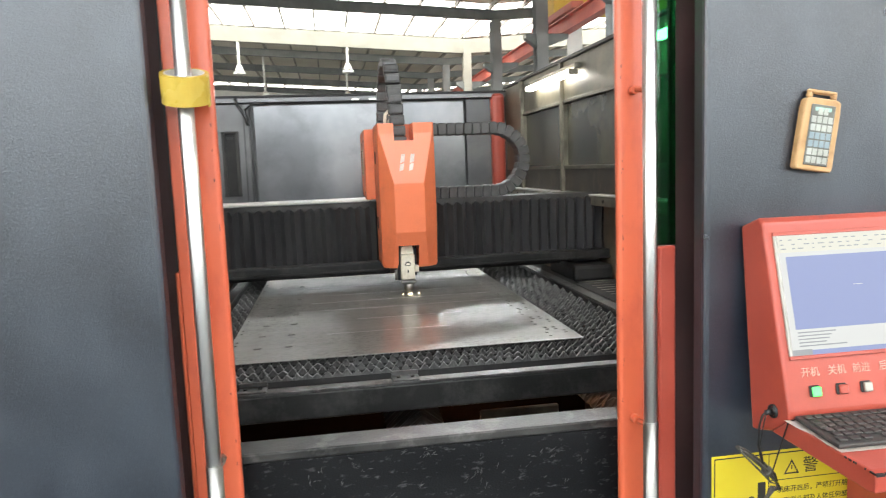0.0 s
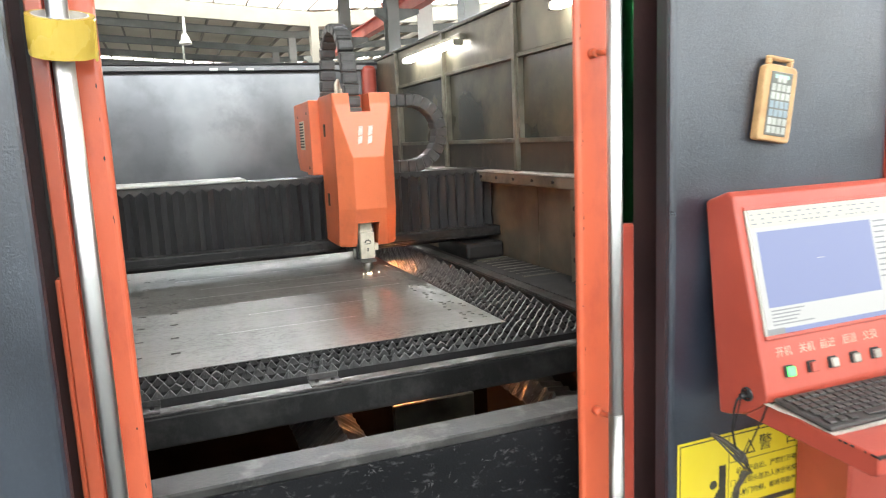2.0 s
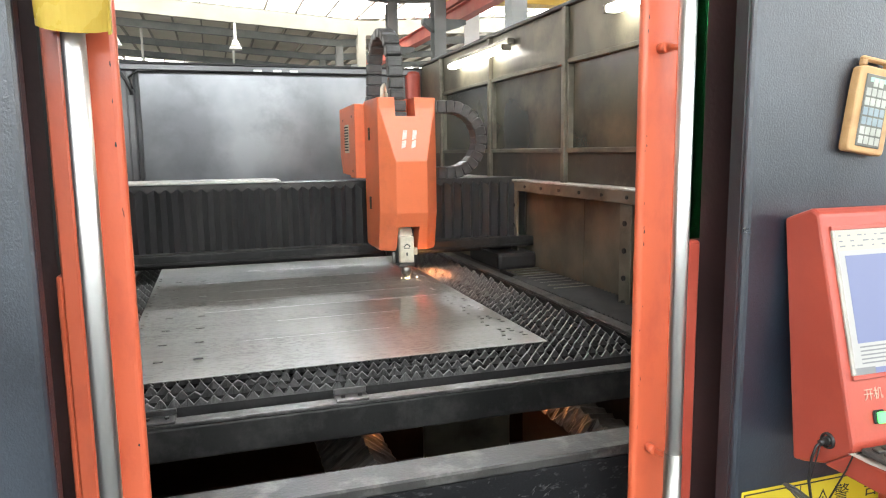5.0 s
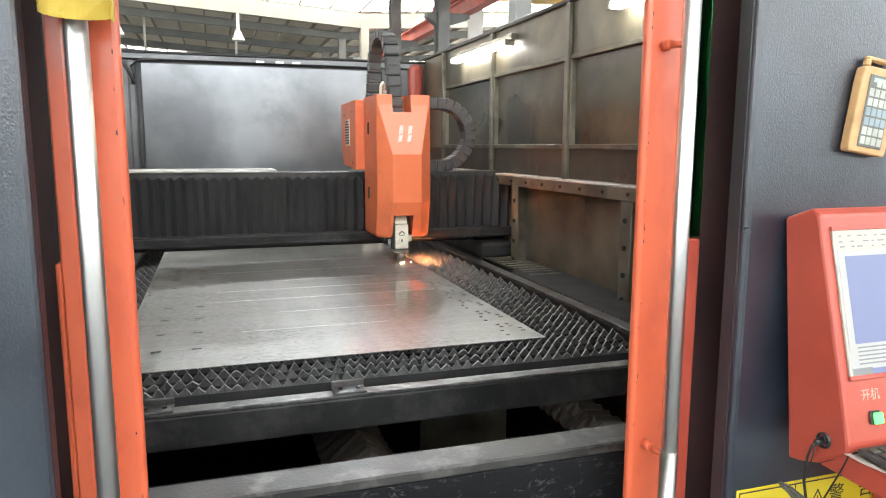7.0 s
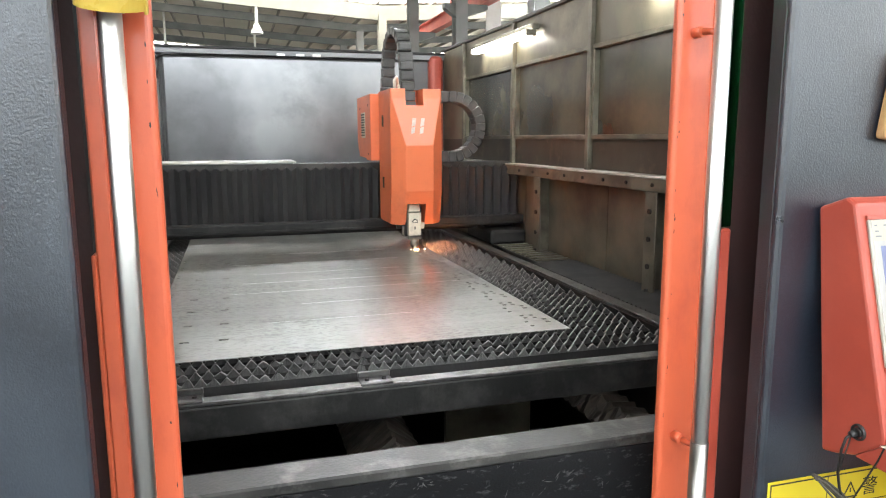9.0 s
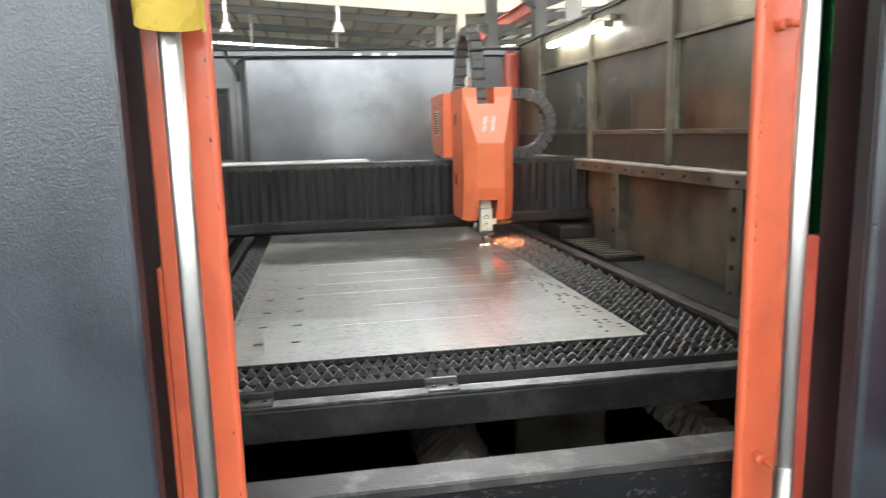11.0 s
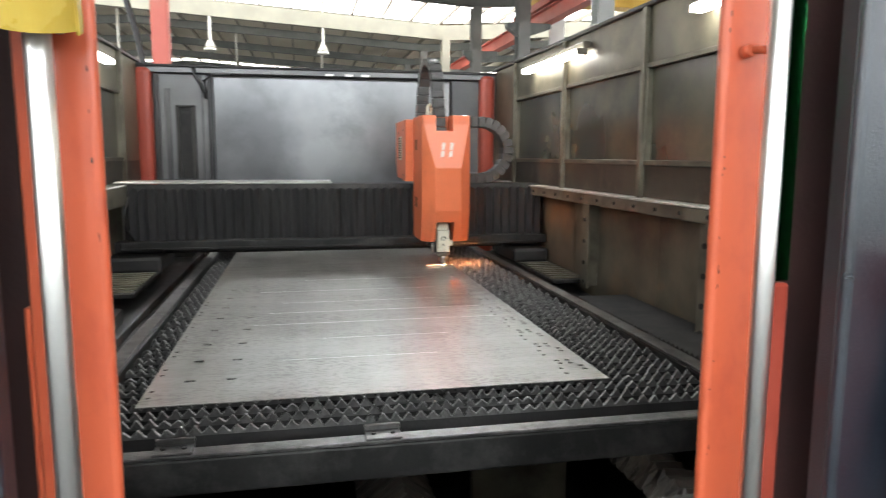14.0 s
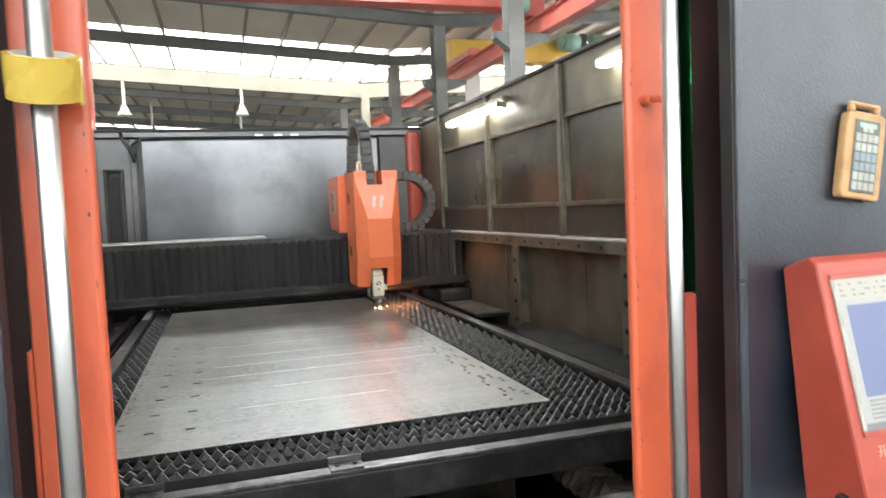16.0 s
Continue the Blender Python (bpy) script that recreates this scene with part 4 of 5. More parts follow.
def remote():
    r = thing("remote_control", "orange handheld remote in a silicone case on the panel", "remote control")
    R = Matrix.Translation((0.843, YP - 0.002, 1.508)) @ Matrix.Rotation(radians(90), 4, "X") @ Matrix.Rotation(radians(-8.5), 4, "Z")

    def rb(name, bmx, mat, lab="", parent=None, sm=False):
        bmx.transform(R)
        return part(name, bmx, mat, parent or r, lab, sm)
    bm = bmesh.new()
    prism(bm, [(-0.044, -0.080), (0.044, -0.080), (0.047, -0.07), (0.046, 0.05), (0.044, 0.076), (0.032, 0.081), (-0.032, 0.081), (-0.044, 0.076), (-0.046, 0.05), (-0.047, -0.07)], "z", 0.0, 0.021)
    bmesh.ops.bevel(bm, geom=bm.edges[:], offset=0.004, segments=2, affect="EDGES", profile=0.5)
    case = rb("case", bm, "orange_case")
    for u0, u1, v0, v1 in ((-0.036, -0.024, 0.080, 0.094), (0.024, 0.036, 0.080, 0.094), (-0.036, 0.036, 0.090, 0.099)):
        bm = bmesh.new()
        box(bm, u0, u1, v0, v1, 0.003, 0.016, 0.003)
        rb("hanging_loop", bm, "orange_case", "", case)
    bm = bmesh.new()
    box(bm, -0.030, 0.030, -0.068, 0.066, 0.0213, 0.0235, 0.001)
    pad = rb("keypad", bm, "keypad", "grey film keypad")
    for j in range(7):
        for i in range(4):
            if j == 6 and i in (0, 3):
                continue
            bm = bmesh.new()
            u, v = -0.0205 + i * 0.0137, -0.056 + j * 0.0178
            box(bm, u - 0.0058, u + 0.0058, v - 0.0072, v + 0.0072, 0.0235, 0.0246, 0.0005)
            rb("key", bm, "key_blue" if j in (2, 3) else "key_white", "", pad)
    bm = bmesh.new()
    box(bm, -0.02, 0.02, 0.052, 0.060, 0.0235, 0.0240, 0)
    rb("display", bm, "motor_green", "", pad)


remote()


def sign():
    g = thing("warning_sign", "yellow warning sticker with black figure on the panel", "sign")
    x0, x1, z0, z1 = 0.603, 0.983, 0.474, 0.776
    S = Matrix.Translation((x0, YP - 0.0012, z0)) @ Matrix.Rotation(radians(90), 4, "X") @ Matrix.Rotation(radians(0), 4, "Z")
    W, H = x1 - x0, z1 - z0

    def sb(name, pts, mat, lab="", d0=0.0004, d1=0.0008):
        bm = bmesh.new()
        prism(bm, pts, "z", d0, d1)
        bm.transform(S)
        return part(name, bm, mat, g, lab)

    def rect(u0, u1, v0, v1):
        return [(u0, v0), (u1, v0), (u1, v1), (u0, v1)]
    sb("plate", rect(0, W, 0, H), "yellow", "", 0, 0.0004)
    for r in (rect(0.006, W - 0.006, H - 0.009, H - 0.006), rect(0.006, W - 0.006, 0.006, 0.009), rect(0.006, 0.009, 0.009, H - 0.009), rect(W - 0.009, W - 0.006, 0.009, H - 0.009),
              rect(0.145, 0.147, 0.009, H - 0.009), rect(0.147, W - 0.009, H - 0.075, H - 0.073)):
        sb("border", r, "ink")
    # Warning triangle.
    sb("triangle", [(0.185, H - 0.062), (0.225, H - 0.062), (0.205, H - 0.026)], "ink")
    sb("triangle_field", [(0.191, H - 0.058), (0.219, H - 0.058), (0.205, H - 0.033)], "yellow", "", 0.0008, 0.0011)
    sb("triangle_mark", rect(0.2035, 0.2065, H - 0.050, H - 0.041), "ink", "", 0.0011, 0.0014)
    # Figure pinched by a door: limbs, body and door edge.
    sb("figure", [(0.022, H - 0.155), (0.024, H - 0.148), (0.095, H - 0.162), (0.118, H - 0.130), (0.126, H - 0.132), (0.108, H - 0.172)], "ink")
    sb("figure", [(0.020, 0.10), (0.03, 0.10), (0.085, 0.135), (0.108, H - 0.165), (0.085, H - 0.168), (0.065, 0.125)], "ink")
    sb("figure", [(0.102 + 0.011 * math.cos(a), H - 0.118 + 0.011 * math.sin(a)) for a in np.linspace(0, 6.28, 12, endpoint=False)], "ink")
    sb("door_edge", rect(0.118, 0.138, 0.03, H - 0.075), "ink")
    sb("arrow_block", rect(0.03, 0.10, 0.04, 0.085), "ink")
    sb("arrow", [(0.04, 0.058), (0.07, 0.058), (0.07, 0.05), (0.09, 0.062), (0.07, 0.075), (0.07, 0.067), (0.04, 0.067)], "yellow", "", 0.0008, 0.0011)
    writing("警", 0.042, "ink", g, S @ Matrix.Translation((0.255, H - 0.046, 0.0004)))
    writing("告", 0.042, "ink", g, S @ Matrix.Translation((0.335, H - 0.046, 0.0004)))
    for i, line in enumerate(("机床开启后，严禁打开舱", "门，否则头部及人体任何部位", "深入舱门内侧，都将导致严重")):
        writing(line, 0.0170, "ink", g, S @ Matrix.Translation((0.262, H - 0.100 - i * 0.028, 0.0004)))
    for i in range(2):
        sb("text_bar", rect(0.160, 0.35 - 0.07 * i, H - 0.195 - i * 0.028, H - 0.182 - i * 0.028), "ink")


sign()


# ---- wall lamps ----
def tube_lamp(s, x, y0, y1, z):
    l = thing("tube_lamp", "lit fluorescent batten lamp on the enclosure wall", "lamp", "tube lamps")
    bm = bmesh.new()
    x0, x1 = sorted((x - 0.002 * s, x - 0.045 * s))
    box(bm, x0, x1, y0 - 0.02, y1 + 0.02, z + 0.012, z + 0.046, 0.006)
    part("housing", bm, "rib", l)
    bm = bmesh.new()
    x0, x1 = sorted((x - 0.020 * s, x - 0.078 * s))
    box(bm, x0, x1, y0, y1, z - 0.020, z + 0.011, 0.010, 3)
    part("diffuser", bm, "tube", l, "glowing white diffuser")
    for y in (y0 - 0.010, y1 + 0.010):
        boxpart("end_cap", x0, x1, y - 0.009, y + 0.009, z - 0.022, z + 0.012, "rib", l, 0.004)


tube_lamp(1, WR, 1.70, 2.60, 2.005)
tube_lamp(1, WR, -0.27, 0.63, 2.005)
tube_lamp(-1, WL, 1.75, 2.55, 1.99)


# ---- machine bed ----
def bed():
    b = thing("machine_bed", "black sooty machine bed with side troughs", "machine bed", kind="structure")
    # Side troughs carrying the guide covers.
    for s, xi, xo in ((1, 0.985, WR + 0.045), (-1, -0.90, WL - 0.045)):
        x0, x1 = sorted((xi, xo))
        boxpart("side_beam", x0, x1, -0.55, YB, 0.0, 0.735, "soot_dark", b, 0.004)
        xa, xb = sorted((xi + 0.01 * s, xi + 0.05 * s))
        boxpart("guide_rail", xa, xb, -0.5, YB, 0.735, 0.775, "soot_dark", b, 0.003)
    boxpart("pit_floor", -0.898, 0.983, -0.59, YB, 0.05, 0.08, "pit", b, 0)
    # Added plate that keeps the later slag's glow off the front baffles.
    boxpart("slag_light_screen", -0.898, 0.983, 0.96, 0.98, 0.08, 0.72, "pit", b, 0)
    boxpart("rear_plate", 0.30, 0.62, 0.28, 0.30, 0.09, 0.51, "rib", b, 0.004, "grey sooty access plate")
    # Slag baffles: inverted V plates with chevron ribs down both flanks.
    for x, wl, wr in ((0.036, 1.0, 1.0), (0.752, 0.55, 0.25)):
        bm = bmesh.new()
        prof = [(-0.113, 0.508), (-0.056, 0.556), (0.0, 0.600), (0.050, 0.558), (0.10, 0.514), (0.092, 0.508), (0.0, 0.585), (-0.105, 0.502)]
        n = 96
        rings = []
        for i in range(n + 1):
            y = -0.46 + 1.2 * i / n
            ring = []
            for k, (u, z) in enumerate(prof):
                if u < 0:
                    u, z = u * wl, 0.6 + (z - 0.6) * wl
                else:
                    z = 0.6 + (z - 0.6) * wr
                rib = 0.013 * max(0.0, math.sin(2 * math.pi * (y + 0.9 * abs(u)) / 0.055)) if k < 5 else 0.0
                w = noise.noise_vector(Vector((x + u, y, z)) * 16)
                ring.append(bm.verts.new((x + u + 0.004 * w.x, y, z + rib + 0.004 * w.z)))
            rings.append(ring)
        for a, c in zip(rings, rings[1:]):
            for k in range(len(prof)):
                q = (k + 1) % len(prof)
                bm.faces.new((a[k], c[k], c[q], a[q]))
        bm.faces.new(rings[0])
        bm.faces.new(rings[-1][::-1])
        bmesh.ops.recalc_face_normals(bm, faces=bm.faces)
        part("slag_baffle", bm, "rusty", b, "rusty inverted-V slag baffle")
    return b


bed()


def way_cover(s, xi, xo, y0, y1, name="guide_cover"):
    """Concertina cover over a guide: rising and falling folds along y."""
    c = thing(name, "black concertina cover over the side guide", "cover", "guide covers")
    n = 2 * int((y1 - y0) / 0.030)
    pts = [(y0, 0.745)]
    for i in range(n + 1):
        pts.append((y0 + (y1 - y0) * i / n, 0.832 if i % 2 else 0.817))
    pts.append((y1, 0.745))
    bm = bmesh.new()
    x0, x1 = sorted((xi, xo))
    prism(bm, pts, "x", x0, x1)
    part("folds", bm, "bellows", c)
    return c


way_cover(1, 1.030, 1.265, -0.5, 1.20)
way_cover(-1, -1.303, -0.955, -0.5, 1.30)


# ---- pallet table ----
TX0, TX1, TY0, TY1 = -0.79, 0.965, -0.246, 3.45
def pallet():
    p = thing("pallet_table", "black cutting pallet with rows of toothed slats", "cutting table")
    boxpart("front_rail", TX0, TX1 + 0.015, TY0, TY0 + 0.05, 0.728, 0.812, "frame", p, 0.006, "scuffed black front rail", 2)
    boxpart("rail_strip", TX0 + 0.002, TX1 - 0.002, TY0 + 0.002, TY0 + 0.048, 0.812, 0.820, "frame_top", p, 0.002, "rubbed bare steel strip")
    boxpart("rear_rail", TX0, TX1, TY1 - 0.06, TY1, 0.762, 0.846, "frame", p, 0.006)
    for x0, x1 in ((TX0, TX0 + 0.055), (TX1 - 0.06, TX1)):
        boxpart("side_rail", x0, x1, TY0 + 0.052, TY1 - 0.062, 0.762, 0.846, "frame", p, 0.005)
        boxpart("rail_strip", x0 + 0.003, x1 - 0.003, TY0 + 0.052, TY1 - 0.062, 0.846, 0.855, "frame_top", p, 0.002)
    for x in (-0.499, -0.037):
        bm = bmesh.new()
        box(bm, x - 0.042, x + 0.042, TY0 + 0.004, TY0 + 0.060, 0.820, 0.826, 0.002)
        box(bm, x - 0.042, x + 0.042, TY0 + 0.050, TY0 + 0.060, 0.826, 0.841, 0.002)
        clip = part("clip", bm, "frame_top", p, "bent steel locating clip")
        for d in (-0.022, 0.022):
            bm = bmesh.new()
            rod(bm, (x + d, TY0 + 0.03, 0.826), (x + d, TY0 + 0.03, 0.831), 0.006, 8)
            part("bolt", bm, "soot_dark", clip)
    # Slats: plates with zigzag tops, set across the table.
    x0, x1, pitch = TX0 + 0.06, TX1 - 0.065, 0.0312
    meshes = []
    for var in range(5):
        rnd = random.Random(20 + var)
        n = int((x1 - x0) / pitch)
        top = []
        for i in range(n):
            a = x0 + i * pitch
            h = 0.8455 - (rnd.uniform(0.002, 0.007) if rnd.random() < 0.3 else 0)
            v = 0.8260 + rnd.uniform(-0.002, 0.003)
            m = (h + v) / 2 + rnd.uniform(-0.0006, 0.0010)
            top += [(a + rnd.uniform(-0.002, 0.002), v), (a + pitch * (0.25 + rnd.uniform(-0.02, 0.02)), m), (a + pitch * 0.46, h - rnd.uniform(0, 0.0012)),
                    (a + pitch * 0.55, h - rnd.uniform(0, 0.0012)), (a + pitch * (0.77 + rnd.uniform(-0.02, 0.02)), m - rnd.uniform(0, 0.0008))]
        top.append((x1, 0.8260))
        bm = bmesh.new()
        lo = [(x, 0.765) for x, _ in top]
        fat = [0.0012 + abs(rnd.gauss(0, 0.0008)) for _ in top]
        ring = {}
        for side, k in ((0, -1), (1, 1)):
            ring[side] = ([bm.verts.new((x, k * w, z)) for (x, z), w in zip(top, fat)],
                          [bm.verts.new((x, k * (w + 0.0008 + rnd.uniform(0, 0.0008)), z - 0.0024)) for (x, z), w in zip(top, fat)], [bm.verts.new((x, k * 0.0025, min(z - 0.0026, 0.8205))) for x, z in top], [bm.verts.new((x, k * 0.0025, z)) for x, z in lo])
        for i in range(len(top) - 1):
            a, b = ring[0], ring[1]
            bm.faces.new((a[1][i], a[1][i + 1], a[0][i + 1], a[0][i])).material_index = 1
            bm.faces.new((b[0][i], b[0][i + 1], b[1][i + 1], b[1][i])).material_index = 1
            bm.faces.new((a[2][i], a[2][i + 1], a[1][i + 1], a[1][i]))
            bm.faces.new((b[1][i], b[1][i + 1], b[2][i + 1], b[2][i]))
            # Plate below the valleys takes a darker material than the teeth.
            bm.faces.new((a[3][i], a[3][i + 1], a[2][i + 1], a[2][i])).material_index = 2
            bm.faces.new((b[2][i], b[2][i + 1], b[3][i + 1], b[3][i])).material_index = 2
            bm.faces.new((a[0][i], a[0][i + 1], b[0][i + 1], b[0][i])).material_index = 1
        me = bpy.data.meshes.new("slat")
        bm.to_mesh(me)
        bm.free()
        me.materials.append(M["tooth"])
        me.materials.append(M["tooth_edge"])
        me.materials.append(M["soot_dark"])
        meshes.append(me)
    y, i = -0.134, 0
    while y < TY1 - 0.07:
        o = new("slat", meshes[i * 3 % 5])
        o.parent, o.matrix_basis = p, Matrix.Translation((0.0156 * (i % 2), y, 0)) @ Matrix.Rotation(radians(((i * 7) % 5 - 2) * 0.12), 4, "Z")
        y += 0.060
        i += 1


pallet()


def steel_sheet():
    """The work sheet: holes cut right through it, in groups that repeat down its length, and pale cut lines across it."""
    bm = bmesh.new()
    box(bm, -0.625, 0.625, 0.0, 2.83, 0.8475, 0.8500)
    me = bpy.data.meshes.new("steel_sheet")
    bm.to_mesh(me)
    bm.free()
    me.materials.append(M["sheet"])
    ob = new("steel_sheet", me)
    cb = bmesh.new()
    right = ((0.523, 0.062, 6), (0.524, 0.111, 6), (0.540, 0.188, 7), (0.541, 0.158, 7), (0.573, 0.187, 7), (0.573, 0.157, 7), (0.594, 0.129, 8), (0.593, 0.096, 8))
    for k in range(9):
        for x, y, w in right:
            w *= 0.001
            box(cb, x - w, x + w, y + 0.19 * k - 0.006, y + 0.19 * k + 0.006, 0.83, 0.87)
        for x, w in ((-0.413, 0.0135), (-0.524, 0.0135)):
            if k:
                box(cb, x - w, x + w, 0.19 * k - 0.007, 0.19 * k + 0.007, 0.83, 0.87)
        for y in (0.066, 0.118):
            box(cb, -0.614, -0.602, y + 0.19 * k - 0.006, y + 0.19 * k + 0.006, 0.83, 0.87)
    cm = bpy.data.meshes.new("cut")
    cb.to_mesh(cm)
    cb.free()
    cut = new("cut", cm)
    md = ob.modifiers.new("holes", "BOOLEAN")
    md.object, md.operation, md.solver = cut, "DIFFERENCE", "EXACT"
    bpy.context.view_layer.update()
    done = bpy.data.meshes.new_from_object(ob.evaluated_get(bpy.context.evaluated_depsgraph_get()))
    ob.modifiers.clear()
    ob.data = done
    bpy.data.objects.remove(cut)
    tagged(ob, "large bare steel sheet with cut slots on the pallet", "steel sheet")
    for y, x0, x1 in ((0.345, -0.28, 0.20), (0.583, -0.15, 0.30), (0.81, -0.40, 0.52), (1.0, -0.35, 0.50), (1.19, -0.30, 0.35), (1.44, -0.40, 0.40), (1.72, -0.2, 0.4)):
        bm = bmesh.new()
        box(bm, x0, x1, y - 0.0012, y + 0.0012, 0.8500, 0.8503)
        part("cut_line", bm, "burr", ob, "bright burr of a cut line")


steel_sheet()


def offcut():
    """Bright curled trimmings lying on the slats past the sheet's far corner."""
    o = thing("metal_offcut", "bright curled steel trimming lying on the slats", "offcut")
    for x0, x1, y, lift in ((-0.77, -0.69, 2.98, 0.022), (-0.70, -0.655, 2.94, 0.030), (-0.665, -0.605, 2.99, 0.020)):
        bm = bmesh.new()
        lo, hi = [], []
        for k in range(9):
            u = k / 8
            z = 0.8475 + lift * math.sin(math.pi * u)
            lo.append(bm.verts.new((x0 + (x1 - x0) * u, y + 0.03 * u, z)))
            hi.append(bm.verts.new((x0 + (x1 - x0) * u, y + 0.05 + 0.03 * u, z + 0.012)))
        for k in range(8):
            bm.faces.new((lo[k], lo[k + 1], hi[k + 1], hi[k]))
        bmesh.ops.solidify(bm, geom=bm.faces[:], thickness=0.0015)
        part("curl", bm, "swarf", o)


offcut()


# ---- gantry (moves along y; its space has the nozzle's y at 0) ----
def gantry():
    g = thing("gantry", "black cutting gantry beam with concertina cover", "gantry")
    yf = 0.31
    boxpart("beam", -1.20, 1.28, yf + 0.058, yf + 0.18, 0.97, 1.285, "soot_dark", g, 0.006)
    # Added bar, nearly hidden, that gives the sheet a dark band to mirror.
    boxpart("reflection_bar", -1.0, 1.05, yf + 0.11, yf + 0.18, 0.897, 0.968, "soot_dark", g, 0.004, "black bar added under the beam for its reflection")
    # Concertina cloth on the front: upright folds.
    def folds(x0, x1, pitch, amp):
        n = int((x1 - x0) / pitch)
        bm = bmesh.new()
        pts = []
        rnd = random.Random(int(100 * x1))
        for i in range(2 * n + 1):
            x = x0 + (x1 - x0) * i / (2 * n)
            pts.append((x, yf + (0 if i % 2 else amp) + rnd.uniform(-0.003, 0.003), 1.284 - (0.022 if i % 2 else 0.0) + rnd.uniform(-0.002, 0.002)))
        rows = []
        for z in (0.0, 0.25, 0.5, 0.75, 1.0):
            rows.append([bm.verts.new((x + 0.004 * noise.noise((x * 9, z * 3, 1)), y + 0.004 * noise.noise((x * 7, z * 4, 5)), 0.985 + (zt - 0.985) * z)) for x, y, zt in pts])
        for a, b in zip(rows, rows[1:]):
            for i in range(len(pts) - 1):
                bm.faces.new((a[i], a[i + 1], b[i + 1], b[i]))
        part("concertina_cloth", bm, "bellows", g, "pleated black rubber cloth")
    folds(-1.185, 0.02, 0.052, 0.038)
    folds(0.02, 1.285, 0.052, 0.038)
    boxpart("front_lip", -1.20, 1.285, yf - 0.055, yf + 0.06, 0.945, 0.985, "frame", g, 0.006, "sooty lower guide lip", 2)
    boxpart("lip_cover", -0.75, 1.10, yf - 0.050, yf + 0.005, 0.9855, 0.989, "soot", g, 0.001, "grey sooty cover strip")
    boxpart("lip_edge", -1.20, 1.285, yf - 0.058, yf - 0.040, 0.935, 0.950, "frame", g, 0.003)
    boxpart("cloth_rail", -1.19, 1.285, yf + 0.044, yf + 0.056, 1.22, 1.300, "soot", g, 0.002)
    boxpart("chain_tray", -1.24, -0.03, yf + 0.030, yf + 0.34, 1.304, 1.315, "bare_edge", g, 0.003, "bare steel chain tray")
    boxpart("chain_tray", -0.03, 1.27, yf + 0.06, yf + 0.34, 1.286, 1.296, "soot", g, 0.003)
    # End carriages and the shelf on the left.
    boxpart("end_shelf", -1.285, -1.17, yf - 0.68, yf + 0.30, 1.185, 1.300, "rib", g, 0.008, "pale grey end shelf")
    for x0, x1 in ((-1.28, -0.98), (1.06, 1.285)):
        boxpart("end_carriage", x0, x1, yf - 0.10, yf + 0.34, 0.815, 0.905, "soot_dark", g, 0.02, "", 2)
        boxpart("carriage_riser", x0 + 0.02, x1 - 0.02, yf + 0.06, yf + 0.30, 0.905, 0.97, "soot_dark", g, 0.004)
        c = boxpart("carriage_plate", x0 + 0.01, x1 - 0.005, yf - 0.75, yf - 0.10, 0.803, 0.822, "frame", g, 0.003, "ribbed carriage plate")
        for i in range(9):
            y = yf - 0.70 + i * 0.065
            boxpart("plate_rib", x0 + 0.02, x1 - 0.02, y, y + 0.022, 0.822, 0.830, "rib", c, 0.002)
    bm = bmesh.new()
    sweep(bm, [(-1.15, yf - 0.01, 1.24), (-1.175, yf - 0.03, 1.15), (-1.17, yf - 0.04, 1.06), (-1.13, yf - 0.02, 0.99)], 0.008)
    part("hose", bm, "rubber", g, "", True)
    return g


GANTRY = gantry()


